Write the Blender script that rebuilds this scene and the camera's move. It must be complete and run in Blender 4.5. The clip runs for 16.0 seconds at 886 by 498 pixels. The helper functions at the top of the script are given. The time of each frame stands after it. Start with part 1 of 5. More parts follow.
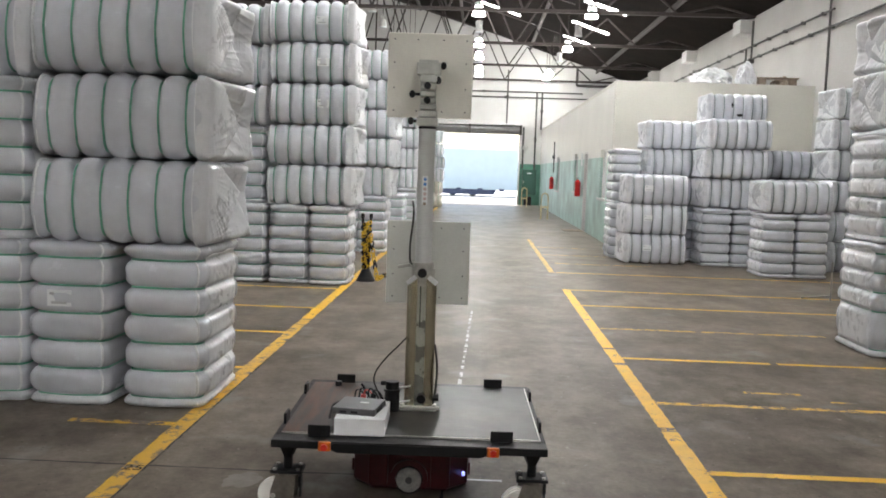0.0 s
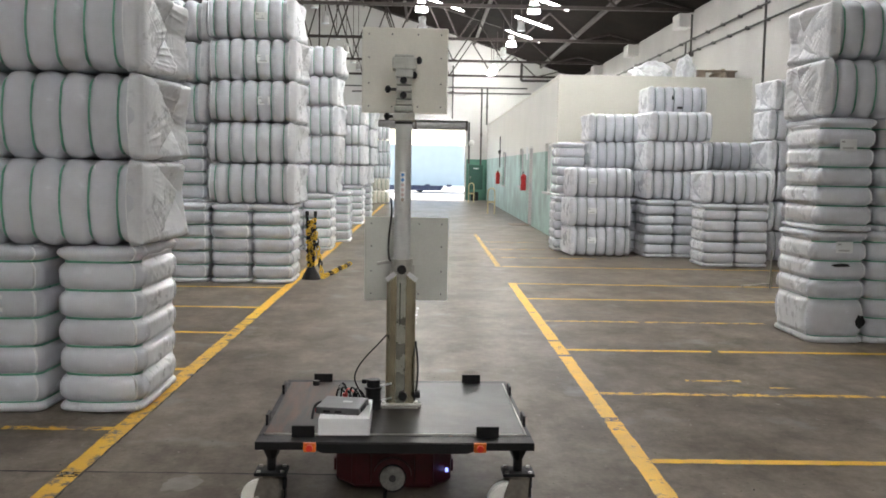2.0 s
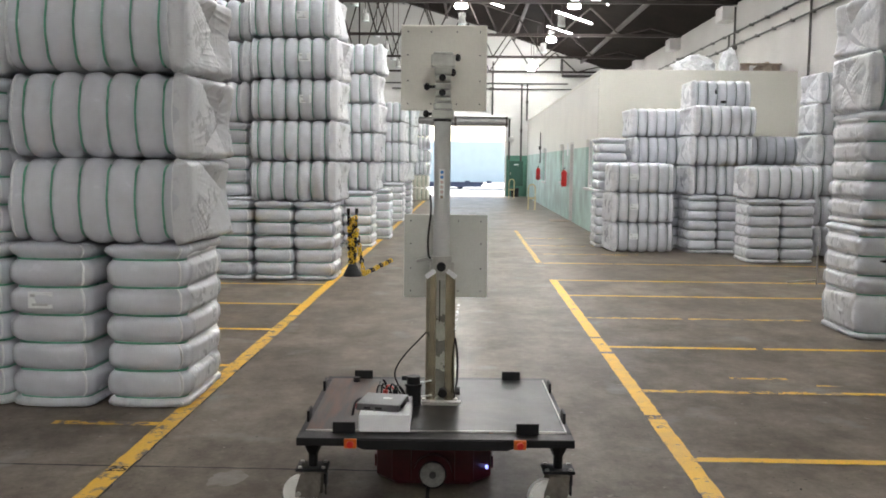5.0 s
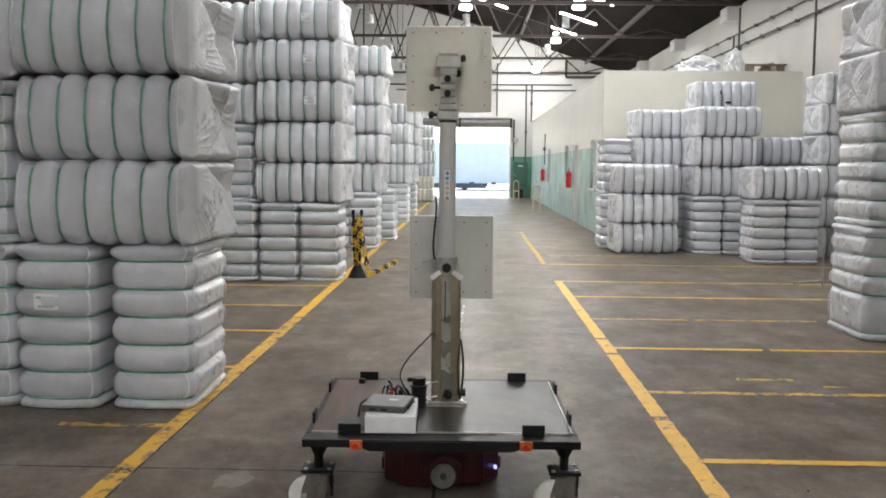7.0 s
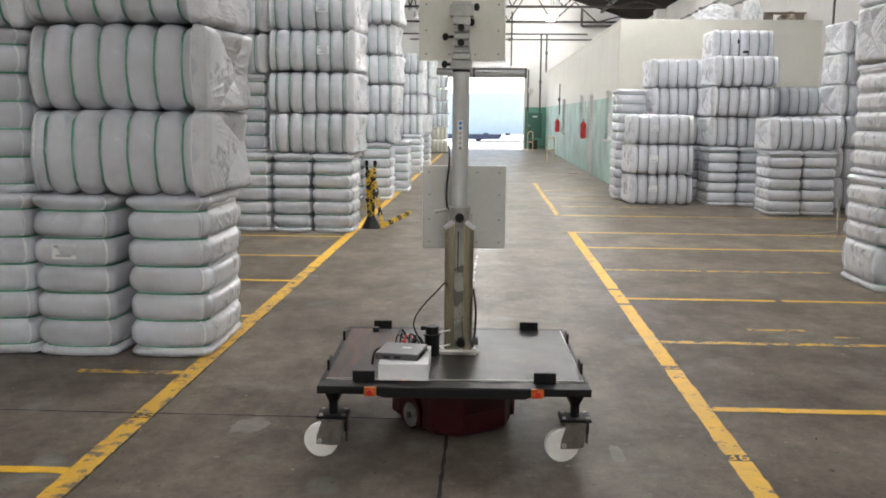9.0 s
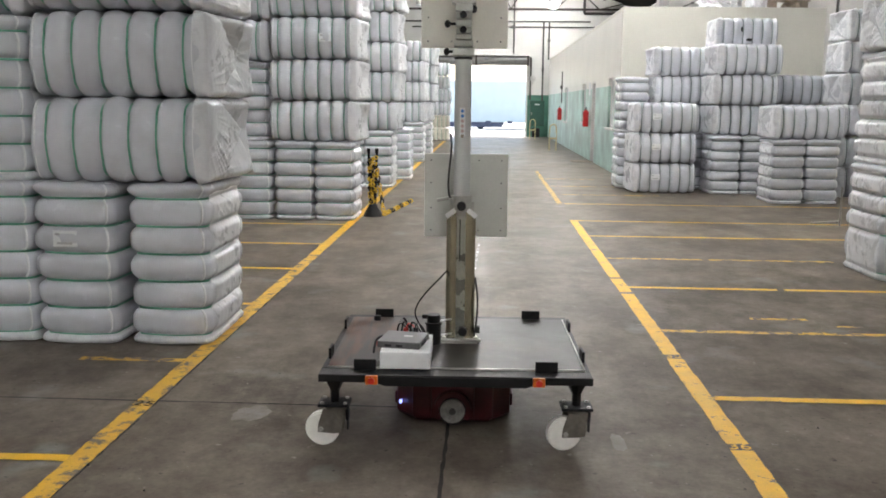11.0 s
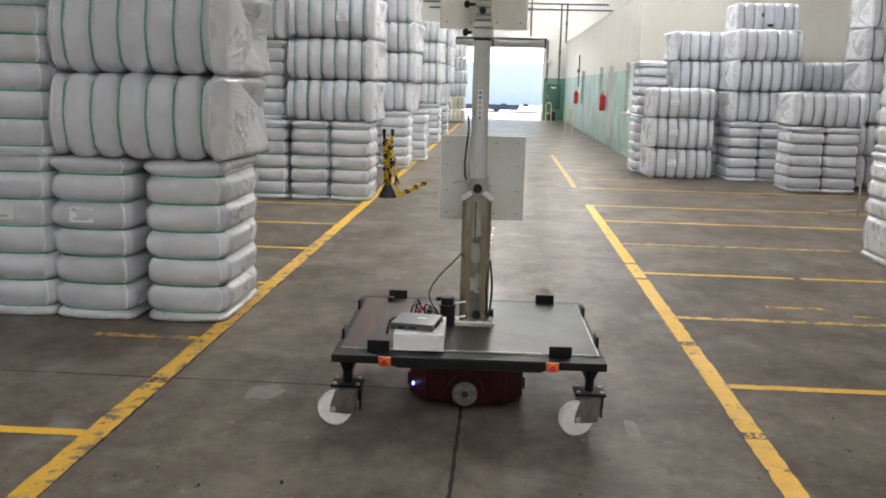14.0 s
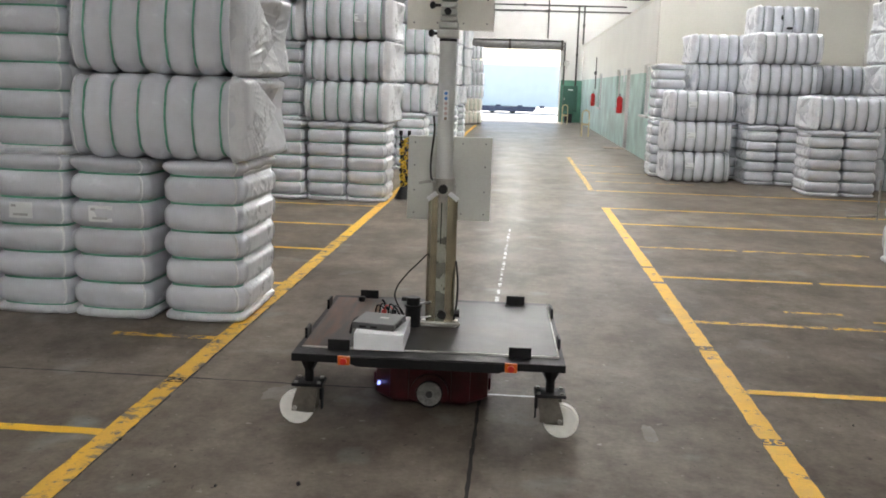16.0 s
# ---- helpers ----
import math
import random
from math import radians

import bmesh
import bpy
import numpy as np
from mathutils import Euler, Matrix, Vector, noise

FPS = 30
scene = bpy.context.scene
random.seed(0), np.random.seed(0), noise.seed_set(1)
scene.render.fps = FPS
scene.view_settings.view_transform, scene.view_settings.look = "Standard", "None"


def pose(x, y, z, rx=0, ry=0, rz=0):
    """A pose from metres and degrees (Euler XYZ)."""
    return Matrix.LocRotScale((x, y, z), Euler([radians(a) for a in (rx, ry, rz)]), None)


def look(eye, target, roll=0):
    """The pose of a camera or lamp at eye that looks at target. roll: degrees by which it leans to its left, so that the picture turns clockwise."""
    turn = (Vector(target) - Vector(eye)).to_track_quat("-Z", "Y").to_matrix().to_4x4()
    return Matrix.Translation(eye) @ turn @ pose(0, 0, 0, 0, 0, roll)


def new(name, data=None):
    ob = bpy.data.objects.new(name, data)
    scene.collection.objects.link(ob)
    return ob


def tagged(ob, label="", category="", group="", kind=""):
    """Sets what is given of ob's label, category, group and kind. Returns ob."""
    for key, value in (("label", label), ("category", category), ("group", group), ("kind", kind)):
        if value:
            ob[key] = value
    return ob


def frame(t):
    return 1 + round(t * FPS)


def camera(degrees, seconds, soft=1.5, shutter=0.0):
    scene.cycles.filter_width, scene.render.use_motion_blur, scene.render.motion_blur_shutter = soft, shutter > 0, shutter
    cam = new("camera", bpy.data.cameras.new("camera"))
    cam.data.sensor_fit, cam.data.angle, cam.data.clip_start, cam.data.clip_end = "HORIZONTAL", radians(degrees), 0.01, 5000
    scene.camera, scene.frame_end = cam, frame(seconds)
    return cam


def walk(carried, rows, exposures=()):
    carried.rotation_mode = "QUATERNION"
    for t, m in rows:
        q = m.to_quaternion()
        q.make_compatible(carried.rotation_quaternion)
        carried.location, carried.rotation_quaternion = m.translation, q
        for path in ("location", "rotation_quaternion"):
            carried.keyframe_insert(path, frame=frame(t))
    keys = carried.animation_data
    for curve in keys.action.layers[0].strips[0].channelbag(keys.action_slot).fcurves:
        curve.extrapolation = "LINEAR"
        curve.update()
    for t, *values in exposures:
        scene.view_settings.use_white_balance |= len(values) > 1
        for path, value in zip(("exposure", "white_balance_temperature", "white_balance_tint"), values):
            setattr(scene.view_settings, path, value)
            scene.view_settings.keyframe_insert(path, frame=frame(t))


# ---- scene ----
cam = camera(51.0, 16.0, soft=1.8)

PATH = [
    (0, (-0.035, -0.031, 1.512), (-0.107, 1.96, 1.342), 1.9),
    (0.5, (-0.029, -0.076, 1.51), (-0.065, 1.917, 1.344), 1.8),
    (1, (-0.003, -0.029, 1.511), (-0.018, 1.963, 1.334), 1.4),
    (1.5, (0.008, -0.029, 1.514), (0.007, 1.964, 1.341), 1.1),
    (2, (0.014, -0.008, 1.503), (0.051, 1.984, 1.328), 1.0),
    (2.5, (0.016, -0.011, 1.507), (0.046, 1.982, 1.335), 0.6),
    (3, (0.01, -0.06, 1.508), (0.031, 1.933, 1.345), 0.6),
    (3.5, (0.006, -0.04, 1.51), (0.009, 1.953, 1.34), 0.5),
    (4, (0.005, -0.031, 1.509), (-0.035, 1.961, 1.333), 0.5),
    (6.5, (0.007, 0.015, 1.505), (-0.047, 2.005, 1.316), 0.6),
    (7, (0.001, -0.006, 1.505), (-0.058, 1.985, 1.324), 0.5),
    (7.5, (-0.001, -0.013, 1.506), (-0.066, 1.978, 1.328), 0.5),
    (8, (-0.002, -0.01, 1.509), (-0.089, 1.981, 1.333), 0.4),
    (8.2, (0.0, -0.012, 1.508), (-0.089, 1.979, 1.331), 0.4),
    (8.3, (0.001, -0.014, 1.504), (-0.089, 1.975, 1.315), 0.5),
    (8.4, (0.003, -0.016, 1.497), (-0.088, 1.968, 1.255), 0.5),
    (8.5, (0.004, -0.017, 1.493), (-0.087, 1.962, 1.217), 0.6),
    (9, (0.006, -0.032, 1.501), (-0.081, 1.945, 1.216), 0.5),
    (11.5, (0.005, -0.014, 1.5), (-0.089, 1.958, 1.176), 0.7),
    (12, (0.003, -0.009, 1.497), (-0.094, 1.96, 1.159), 1.0),
    (12.5, (0.004, -0.007, 1.497), (-0.089, 1.961, 1.152), 1.1),
    (13, (0.002, -0.004, 1.499), (-0.101, 1.963, 1.151), 1.2),
    (13.5, (-0.003, -0.003, 1.499), (-0.114, 1.963, 1.15), 1.4),
    (14, (-0.011, -0.002, 1.498), (-0.128, 1.964, 1.149), 1.5),
    (14.5, (-0.009, -0.002, 1.496), (-0.142, 1.963, 1.149), 1.4),
    (15, (-0.01, 0.001, 1.497), (-0.153, 1.964, 1.143), 1.3),
    (15.5, (-0.009, 0.001, 1.498), (-0.15, 1.964, 1.145), 1.2),
    (16, (-0.025, 0.006, 1.501), (-0.174, 1.97, 1.154), 1.8),
]
# the picture brightens a little once the camera tilts down
walk(cam, [(t, look(eye, target, roll)) for t, eye, target, roll in PATH], [(0, 1.66), (8.2, 1.66), (8.7, 1.74), (16, 1.74)])
world = bpy.data.worlds.new("world")
scene.world = world
world.use_nodes = True
wn = world.node_tree.nodes
sky = wn.new("ShaderNodeTexSky")
sky.sky_type, sky.sun_disc, sky.sun_elevation, sky.sun_rotation = "NISHITA", False, radians(53), radians(0)
world.node_tree.links.new(sky.outputs[0], wn["Background"].inputs[0])
wn["Background"].inputs[1].default_value = 0.15
sun = new("sun", bpy.data.lights.new("sun", "SUN"))
sun.data.energy, sun.data.angle, sun.data.color = 5.0, radians(0.5), (1, 0.96, 0.9)
sun.matrix_basis = look((-5, 80, 30), (0, 57.5, 0))
SKYLIGHT, LAMP = 14.0, 46.0

# ---- materials ----


def mat(name, colour, rough=0.6, metal=0.0, scale=8.0, vary=0.12, bump=0.1, bump_scale=60.0, glow=0.0, second=None, rnd=0.0, spec=0.5):
    """A procedural surface: base colour varied at two scales, roughness varied, fine relief."""
    m = bpy.data.materials.new(name)
    m.use_nodes = True
    n, l = m.node_tree.nodes, m.node_tree.links
    b = n["Principled BSDF"]
    tc = n.new("ShaderNodeTexCoord")
    big, small = n.new("ShaderNodeTexNoise"), n.new("ShaderNodeTexNoise")
    big.inputs["Scale"].default_value, big.inputs["Detail"].default_value = scale, 5
    small.inputs["Scale"].default_value, small.inputs["Detail"].default_value = bump_scale, 4
    for q in (big, small):
        l.new(tc.outputs["Object"], q.inputs["Vector"])
    add = n.new("ShaderNodeMath")
    add.operation = "MULTIPLY_ADD"
    l.new(small.outputs[0], add.inputs[0])
    add.inputs[1].default_value = 0.4
    l.new(big.outputs[0], add.inputs[2])
    ramp = n.new("ShaderNodeValToRGB")
    ramp.color_ramp.elements[0].position, ramp.color_ramp.elements[1].position = 0.45, 0.95
    c2 = second or [c * (1 - 2 * vary) for c in colour]
    ramp.color_ramp.elements[0].color = (*c2, 1)
    ramp.color_ramp.elements[1].color = (*[min(1, c * (1 + vary)) for c in colour], 1)
    l.new(add.outputs[0], ramp.inputs[0])
    out = ramp.outputs[0]
    if rnd:
        info, hsv, mr = n.new("ShaderNodeObjectInfo"), n.new("ShaderNodeHueSaturation"), n.new("ShaderNodeMapRange")
        mr.inputs[3].default_value, mr.inputs[4].default_value = 1 - rnd, 1 + rnd
        l.new(info.outputs["Random"], mr.inputs[0])
        l.new(mr.outputs[0], hsv.inputs["Value"])
        l.new(out, hsv.inputs["Color"])
        out = hsv.outputs[0]
    l.new(out, b.inputs["Base Color"])
    b.inputs["Metallic"].default_value = metal
    b.inputs["Specular IOR Level"].default_value = spec
    rr = n.new("ShaderNodeMapRange")
    rr.inputs[3].default_value, rr.inputs[4].default_value = max(0.03, rough - 0.12), min(1, rough + 0.12)
    l.new(big.outputs[0], rr.inputs[0])
    l.new(rr.outputs[0], b.inputs["Roughness"])
    if bump:
        bp = n.new("ShaderNodeBump")
        bp.inputs["Strength"].default_value, bp.inputs["Distance"].default_value = bump, 0.01
        l.new(small.outputs[0], bp.inputs["Height"])
        l.new(bp.outputs[0], b.inputs["Normal"])
    if glow:
        b.inputs["Emission Color"].default_value = (*colour, 1)
        b.inputs["Emission Strength"].default_value = glow
    return m


def deck_sheet_paint(name, dark, pale, rust, stretch, start):
    """Mill steel with cloudy reflections put into its colour, patches of different gloss and rust stains."""
    m = mat(name, pale, 0.36, 0.0, 5, 0.2, 0.02, 70, spec=0.2)
    n, l = m.node_tree.nodes, m.node_tree.links
    b = n["Principled BSDF"]
    tc = next(q for q in n if q.type == "TEX_COORD")
    mp = n.new("ShaderNodeMapping")
    mp.inputs["Scale"].default_value = stretch
    l.new(tc.outputs["Object"], mp.inputs[0])
    ramps = []
    for scale, lo, hi, shift in ((1.6, 0.42, 0.66, 0.0), (1.1, start, start + 0.12, 7.3)):
        w = n.new("ShaderNodeTexNoise")
        w.noise_dimensions = "4D"
        w.inputs["W"].default_value = shift
        w.inputs["Scale"].default_value, w.inputs["Detail"].default_value, w.inputs["Roughness"].default_value = scale, 8, 0.62
        l.new(mp.outputs[0], w.inputs["Vector"])
        r = n.new("ShaderNodeValToRGB")
        r.color_ramp.elements[0].position, r.color_ramp.elements[1].position = lo - 0.04, hi + 0.06
        l.new(w.outputs[0], r.inputs[0])
        ramps.append(r)
    base = b.inputs["Base Color"].links[0].from_socket
    m1, m2 = n.new("ShaderNodeMix"), n.new("ShaderNodeMix")
    for q in (m1, m2):
        q.data_type = "RGBA"
    l.new(ramps[0].outputs[0], m1.inputs[0])
    m1.inputs[6].default_value = (*dark, 1)
    l.new(base, m1.inputs[7])
    l.new(ramps[1].outputs[0], m2.inputs[0])
    l.new(m1.outputs[2], m2.inputs[6])
    m2.inputs[7].default_value = (*rust, 1)
    l.new(m2.outputs[2], b.inputs["Base Color"])
    rr = n.new("ShaderNodeMapRange")
    rr.inputs[3].default_value, rr.inputs[4].default_value = 0.34, 0.44
    l.new(ramps[0].outputs[0], rr.inputs[0])
    l.new(rr.outputs[0], b.inputs["Roughness"])
    return m


def concrete():
    m = mat("worn_concrete", (0.18, 0.158, 0.136), 0.37, 0, 0.5, 0.1, 0.06, 45, second=(0.127, 0.109, 0.092), spec=0.03)
    n, l = m.node_tree.nodes, m.node_tree.links
    b = n["Principled BSDF"]
    base = b.inputs["Base Color"].links[0].from_socket
    tc = next(q for q in n if q.type == "TEX_COORD")
    # long drag stains along the aisle, pale scuffs
    mp = n.new("ShaderNodeMapping")
    mp.inputs["Scale"].default_value = (0.9, 0.6, 1)
    st = n.new("ShaderNodeTexNoise")
    st.inputs["Scale"].default_value, st.inputs["Detail"].default_value, st.inputs["Roughness"].default_value = 1.9, 10, 0.72
    l.new(tc.outputs["Object"], mp.inputs[0])
    l.new(mp.outputs[0], st.inputs["Vector"])
    r1 = n.new("ShaderNodeValToRGB")
    r1.color_ramp.elements[0].position, r1.color_ramp.elements[1].position = 0.4, 0.62
    r1.color_ramp.elements[0].color, r1.color_ramp.elements[1].color = (0.66, 0.64, 0.62, 1), (1.22, 1.22, 1.19, 1)
    l.new(st.outputs[0], r1.inputs[0])
    mul = n.new("ShaderNodeMix")
    mul.data_type, mul.blend_type = "RGBA", "MULTIPLY"
    mul.inputs[0].default_value = 1
    l.new(base, mul.inputs[6])
    l.new(r1.outputs[0], mul.inputs[7])
    gr = n.new("ShaderNodeTexNoise")
    gr.inputs["Scale"].default_value, gr.inputs["Detail"].default_value, gr.inputs["Roughness"].default_value = 9.0, 10, 0.75
    l.new(tc.outputs["Object"], gr.inputs["Vector"])
    r3 = n.new("ShaderNodeValToRGB")
    r3.color_ramp.elements[0].position, r3.color_ramp.elements[1].position = 0.35, 0.65
    r3.color_ramp.elements[0].color, r3.color_ramp.elements[1].color = (0.82, 0.81, 0.8, 1), (1.1, 1.1, 1.09, 1)
    l.new(gr.outputs[0], r3.inputs[0])
    mul2 = n.new("ShaderNodeMix")
    mul2.data_type, mul2.blend_type = "RGBA", "MULTIPLY"
    mul2.inputs[0].default_value = 1
    l.new(mul.outputs[2], mul2.inputs[6])
    l.new(r3.outputs[0], mul2.inputs[7])
    sc = n.new("ShaderNodeTexNoise")
    sc.inputs["Scale"].default_value, sc.inputs["Detail"].default_value = 2.3, 6
    l.new(tc.outputs["Object"], sc.inputs["Vector"])
    r2 = n.new("ShaderNodeValToRGB")
    r2.color_ramp.elements[0].position, r2.color_ramp.elements[1].position = 0.6, 0.76
    r2.color_ramp.elements[1].color = (0.6, 0.6, 0.6, 1)
    l.new(sc.outputs[0], r2.inputs[0])
    mix = n.new("ShaderNodeMix")
    mix.data_type = "RGBA"
    l.new(r2.outputs[0], mix.inputs[0])
    l.new(mul2.outputs[2], mix.inputs[6])
    mix.inputs[7].default_value = (0.24, 0.262, 0.25, 1)
    # dark specks and small pale chips
    for scale, lo, hi, tone in ((26.0, 0.66, 0.72, (0.03, 0.026, 0.022, 1)), (17.0, 0.67, 0.74, (0.3, 0.28, 0.25, 1))):
        q = n.new("ShaderNodeTexNoise")
        q.inputs["Scale"].default_value, q.inputs["Detail"].default_value, q.inputs["Roughness"].default_value = scale, 3, 0.6
        l.new(tc.outputs["Object"], q.inputs["Vector"])
        r4 = n.new("ShaderNodeValToRGB")
        r4.color_ramp.elements[0].position, r4.color_ramp.elements[1].position = lo, hi
        r4.color_ramp.elements[1].color = (0.75, 0.75, 0.75, 1)
        l.new(q.outputs[0], r4.inputs[0])
        m4 = n.new("ShaderNodeMix")
        m4.data_type = "RGBA"
        l.new(r4.outputs[0], m4.inputs[0])
        l.new(mix.outputs[2], m4.inputs[6])
        m4.inputs[7].default_value = tone
        mix = m4
    l.new(mix.outputs[2], b.inputs["Base Color"])
    return m


def worn_paint(name, colour, low, high):
    """Floor paint that is rubbed through to the concrete in places."""
    m = mat(name, colour, 0.55, 0, 6, 0.1, 0.08, 90)
    n, l = m.node_tree.nodes, m.node_tree.links
    b = n["Principled BSDF"]
    base = b.inputs["Base Color"].links[0].from_socket
    tc = next(q for q in n if q.type == "TEX_COORD")
    w = n.new("ShaderNodeTexNoise")
    w.inputs["Scale"].default_value, w.inputs["Detail"].default_value, w.inputs["Roughness"].default_value = 9.0, 9, 0.75
    l.new(tc.outputs["Object"], w.inputs["Vector"])
    r = n.new("ShaderNodeValToRGB")
    r.color_ramp.elements[0].position, r.color_ramp.elements[1].position = low, high
    l.new(w.outputs[0], r.inputs[0])
    mix = n.new("ShaderNodeMix")
    mix.data_type = "RGBA"
    l.new(r.outputs[0], mix.inputs[0])
    mix.inputs[6].default_value = (0.12, 0.1, 0.08, 1)
    l.new(base, mix.inputs[7])
    l.new(mix.outputs[2], b.inputs["Base Color"])
    return m


def dado(name, upper, lower, height, rough=0.6):
    """Wall paint in two colours, split at a height."""
    m = mat(name, upper, rough, 0, 0.8, 0.05, 0.05, 30)
    n, l = m.node_tree.nodes, m.node_tree.links
    b = n["Principled BSDF"]
    base = b.inputs["Base Color"].links[0].from_socket
    tc = next(q for q in n if q.type == "TEX_COORD")
    sep, gt = n.new("ShaderNodeSeparateXYZ"), n.new("ShaderNodeMath")
    l.new(tc.outputs["Object"], sep.inputs[0])
    gt.operation, gt.inputs[1].default_value = "LESS_THAN", height
    l.new(sep.outputs[2], gt.inputs[0])
    st, r = n.new("ShaderNodeTexNoise"), n.new("ShaderNodeValToRGB")
    st.inputs["Scale"].default_value, st.inputs["Detail"].default_value = 1.6, 7
    l.new(tc.outputs["Object"], st.inputs["Vector"])
    r.color_ramp.elements[0].position, r.color_ramp.elements[1].position = 0.35, 0.7
    r.color_ramp.elements[0].color = (*[c * 0.72 for c in lower], 1)
    r.color_ramp.elements[1].color = (*[min(1, c * 1.2) for c in lower], 1)
    l.new(st.outputs[0], r.inputs[0])
    mix = n.new("ShaderNodeMix")
    mix.data_type = "RGBA"
    l.new(gt.outputs[0], mix.inputs[0])
    l.new(base, mix.inputs[6])
    l.new(r.outputs[0], mix.inputs[7])
    l.new(mix.outputs[2], b.inputs["Base Color"])
    return m


def crinkled(name, colour):
    """Thin plastic film with sharp creases that run in two slanting directions."""
    m = mat(name, colour, 0.3, 0, 9, 0.05, 0.0)
    n, l = m.node_tree.nodes, m.node_tree.links
    b = n["Principled BSDF"]
    tc = next(q for q in n if q.type == "TEX_COORD")
    total = None
    for turn, stretch, fine in (((25, 20, 40), (15, 2.6, 3.4), 1.0), ((-35, 10, -30), (3.2, 13, 2.4), 1.0)):
        mp, w = n.new("ShaderNodeMapping"), n.new("ShaderNodeTexNoise")
        mp.inputs["Rotation"].default_value = [radians(a) for a in turn]
        mp.inputs["Scale"].default_value = stretch
        w.inputs["Scale"].default_value, w.inputs["Detail"].default_value = fine, 1.5
        l.new(tc.outputs["Object"], mp.inputs[0])
        l.new(mp.outputs[0], w.inputs["Vector"])
        sub, ab, pw = n.new("ShaderNodeMath"), n.new("ShaderNodeMath"), n.new("ShaderNodeMapRange")
        sub.operation, sub.inputs[1].default_value = "SUBTRACT", 0.5
        ab.operation = "ABSOLUTE"
        pw.inputs[1].default_value, pw.inputs[2].default_value = 0.0, 0.07
        pw.inputs[3].default_value, pw.inputs[4].default_value = 1.0, 0.0
        l.new(w.outputs[0], sub.inputs[0])
        l.new(sub.outputs[0], ab.inputs[0])
        l.new(ab.outputs[0], pw.inputs[0])
        if total is None:
            total = pw.outputs[0]
        else:
            ad = n.new("ShaderNodeMath")
            ad.operation = "ADD"
            l.new(total, ad.inputs[0])
            l.new(pw.outputs[0], ad.inputs[1])
            total = ad.outputs[0]
    bp = n.new("ShaderNodeBump")
    bp.inputs["Strength"].default_value, bp.inputs["Distance"].default_value = 0.1, 0.008
    l.new(total, bp.inputs["Height"])
    l.new(bp.outputs[0], b.inputs["Normal"])
    return m


M_FLOOR = concrete()
M_YELLOW = worn_paint("yellow_floor_paint", (0.72, 0.405, 0.015), 0.38, 0.42)
M_YELLOW_WORN = worn_paint("scuffed_yellow_paint", (0.62, 0.35, 0.025), 0.42, 0.49)
M_YELLOW_OLD = worn_paint("rubbed_yellow_paint", (0.66, 0.38, 0.03), 0.46, 0.51)
M_WHITE_MARK = worn_paint("rubbed_white_paint", (0.6, 0.6, 0.58), 0.46, 0.52)
M_JOINT = mat("joint_tar", (0.012, 0.011, 0.01), 0.8)
M_WRAP = mat("woven_plastic_wrap", (0.617, 0.633, 0.683), 0.24, 0, 5, 0.06, 0.16, 260, rnd=0.05)
M_WRAP_FAR = mat("woven_plastic_wrap_cream", (0.66, 0.63, 0.55), 0.4, 0, 5, 0.06, 0.12, 240, rnd=0.04)
M_FILM = crinkled("loose_plastic_film", (0.65, 0.66, 0.69))
M_SEAM = mat("welded_film_seam", (0.74, 0.75, 0.77), 0.35, 0, 30, 0.08, 0.1, 120)
M_STRAP = mat("green_strap", (0.13, 0.37, 0.26), 0.3, 0, 20, 0.1, 0.0)
# greyer copy of the strap green, put on distant bales for their look
M_STRAP_FAR = mat("greyer_strap", (0.15, 0.22, 0.195), 0.45, 0, 20, 0.1, 0.0)
M_PAPER = mat("label_paper", (0.74, 0.76, 0.77), 0.6, 0, 10, 0.03, 0.0)
M_PRINT = mat("label_print", (0.46, 0.47, 0.48), 0.6)
M_TEAR = mat("dark_tear", (0.015, 0.015, 0.016), 0.8)
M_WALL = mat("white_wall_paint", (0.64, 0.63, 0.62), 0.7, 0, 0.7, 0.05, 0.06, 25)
# darker copy of the wall paint, with the side wall's shade in its colour
M_SHADED_WALL = mat("shaded_wall_paint", (0.5, 0.49, 0.475), 0.75, 0, 0.7, 0.07, 0.06, 25)
M_END = dado("white_and_green_wall", (0.6, 0.6, 0.585), (0.09, 0.24, 0.18), 1.9)
M_ANNEX = dado("cream_and_teal_wall", (0.72, 0.71, 0.67), (0.4, 0.56, 0.51), 1.92, 0.45)
M_CREAM = mat("cream_wall_paint", (0.66, 0.65, 0.59), 0.65, 0, 0.6, 0.05, 0.05, 25)
M_ROOF = mat("dark_roof_boards", (0.014, 0.0105, 0.0095), 0.9, 0, 1.5, 0.3, 0.3, 14, spec=0.05)
M_STEEL = mat("dark_painted_steel", (0.04, 0.031, 0.028), 0.55, 0.2, 5, 0.2, 0.1)
M_PIPE = mat("grey_conduit", (0.075, 0.072, 0.07), 0.5, 0.3, 5, 0.15, 0.05)
M_SKY = mat("skylight_sheet", (1.0, 0.985, 0.96), 0.5, 0, 3, 0.02, 0, glow=SKYLIGHT)
M_LAMP = mat("lamp_glow", (1.0, 0.98, 0.95), 0.5, 0, 3, 0.02, 0, glow=LAMP)
M_ALU = mat("cast_aluminium", (0.5, 0.5, 0.49), 0.4, 0.6, 12, 0.1, 0.05)
M_GALV = mat("galvanised_steel", (0.46, 0.45, 0.42), 0.35, 0.45, 18, 0.15, 0.05)
M_SHUTTER = mat("shutter_steel", (0.2, 0.2, 0.2), 0.5, 0.3, 6, 0.1, 0.05)
M_BLACK = mat("black_powder_coat", (0.009, 0.009, 0.01), 0.5, 0.0, 14, 0.2, 0.1, 160, spec=0.25)
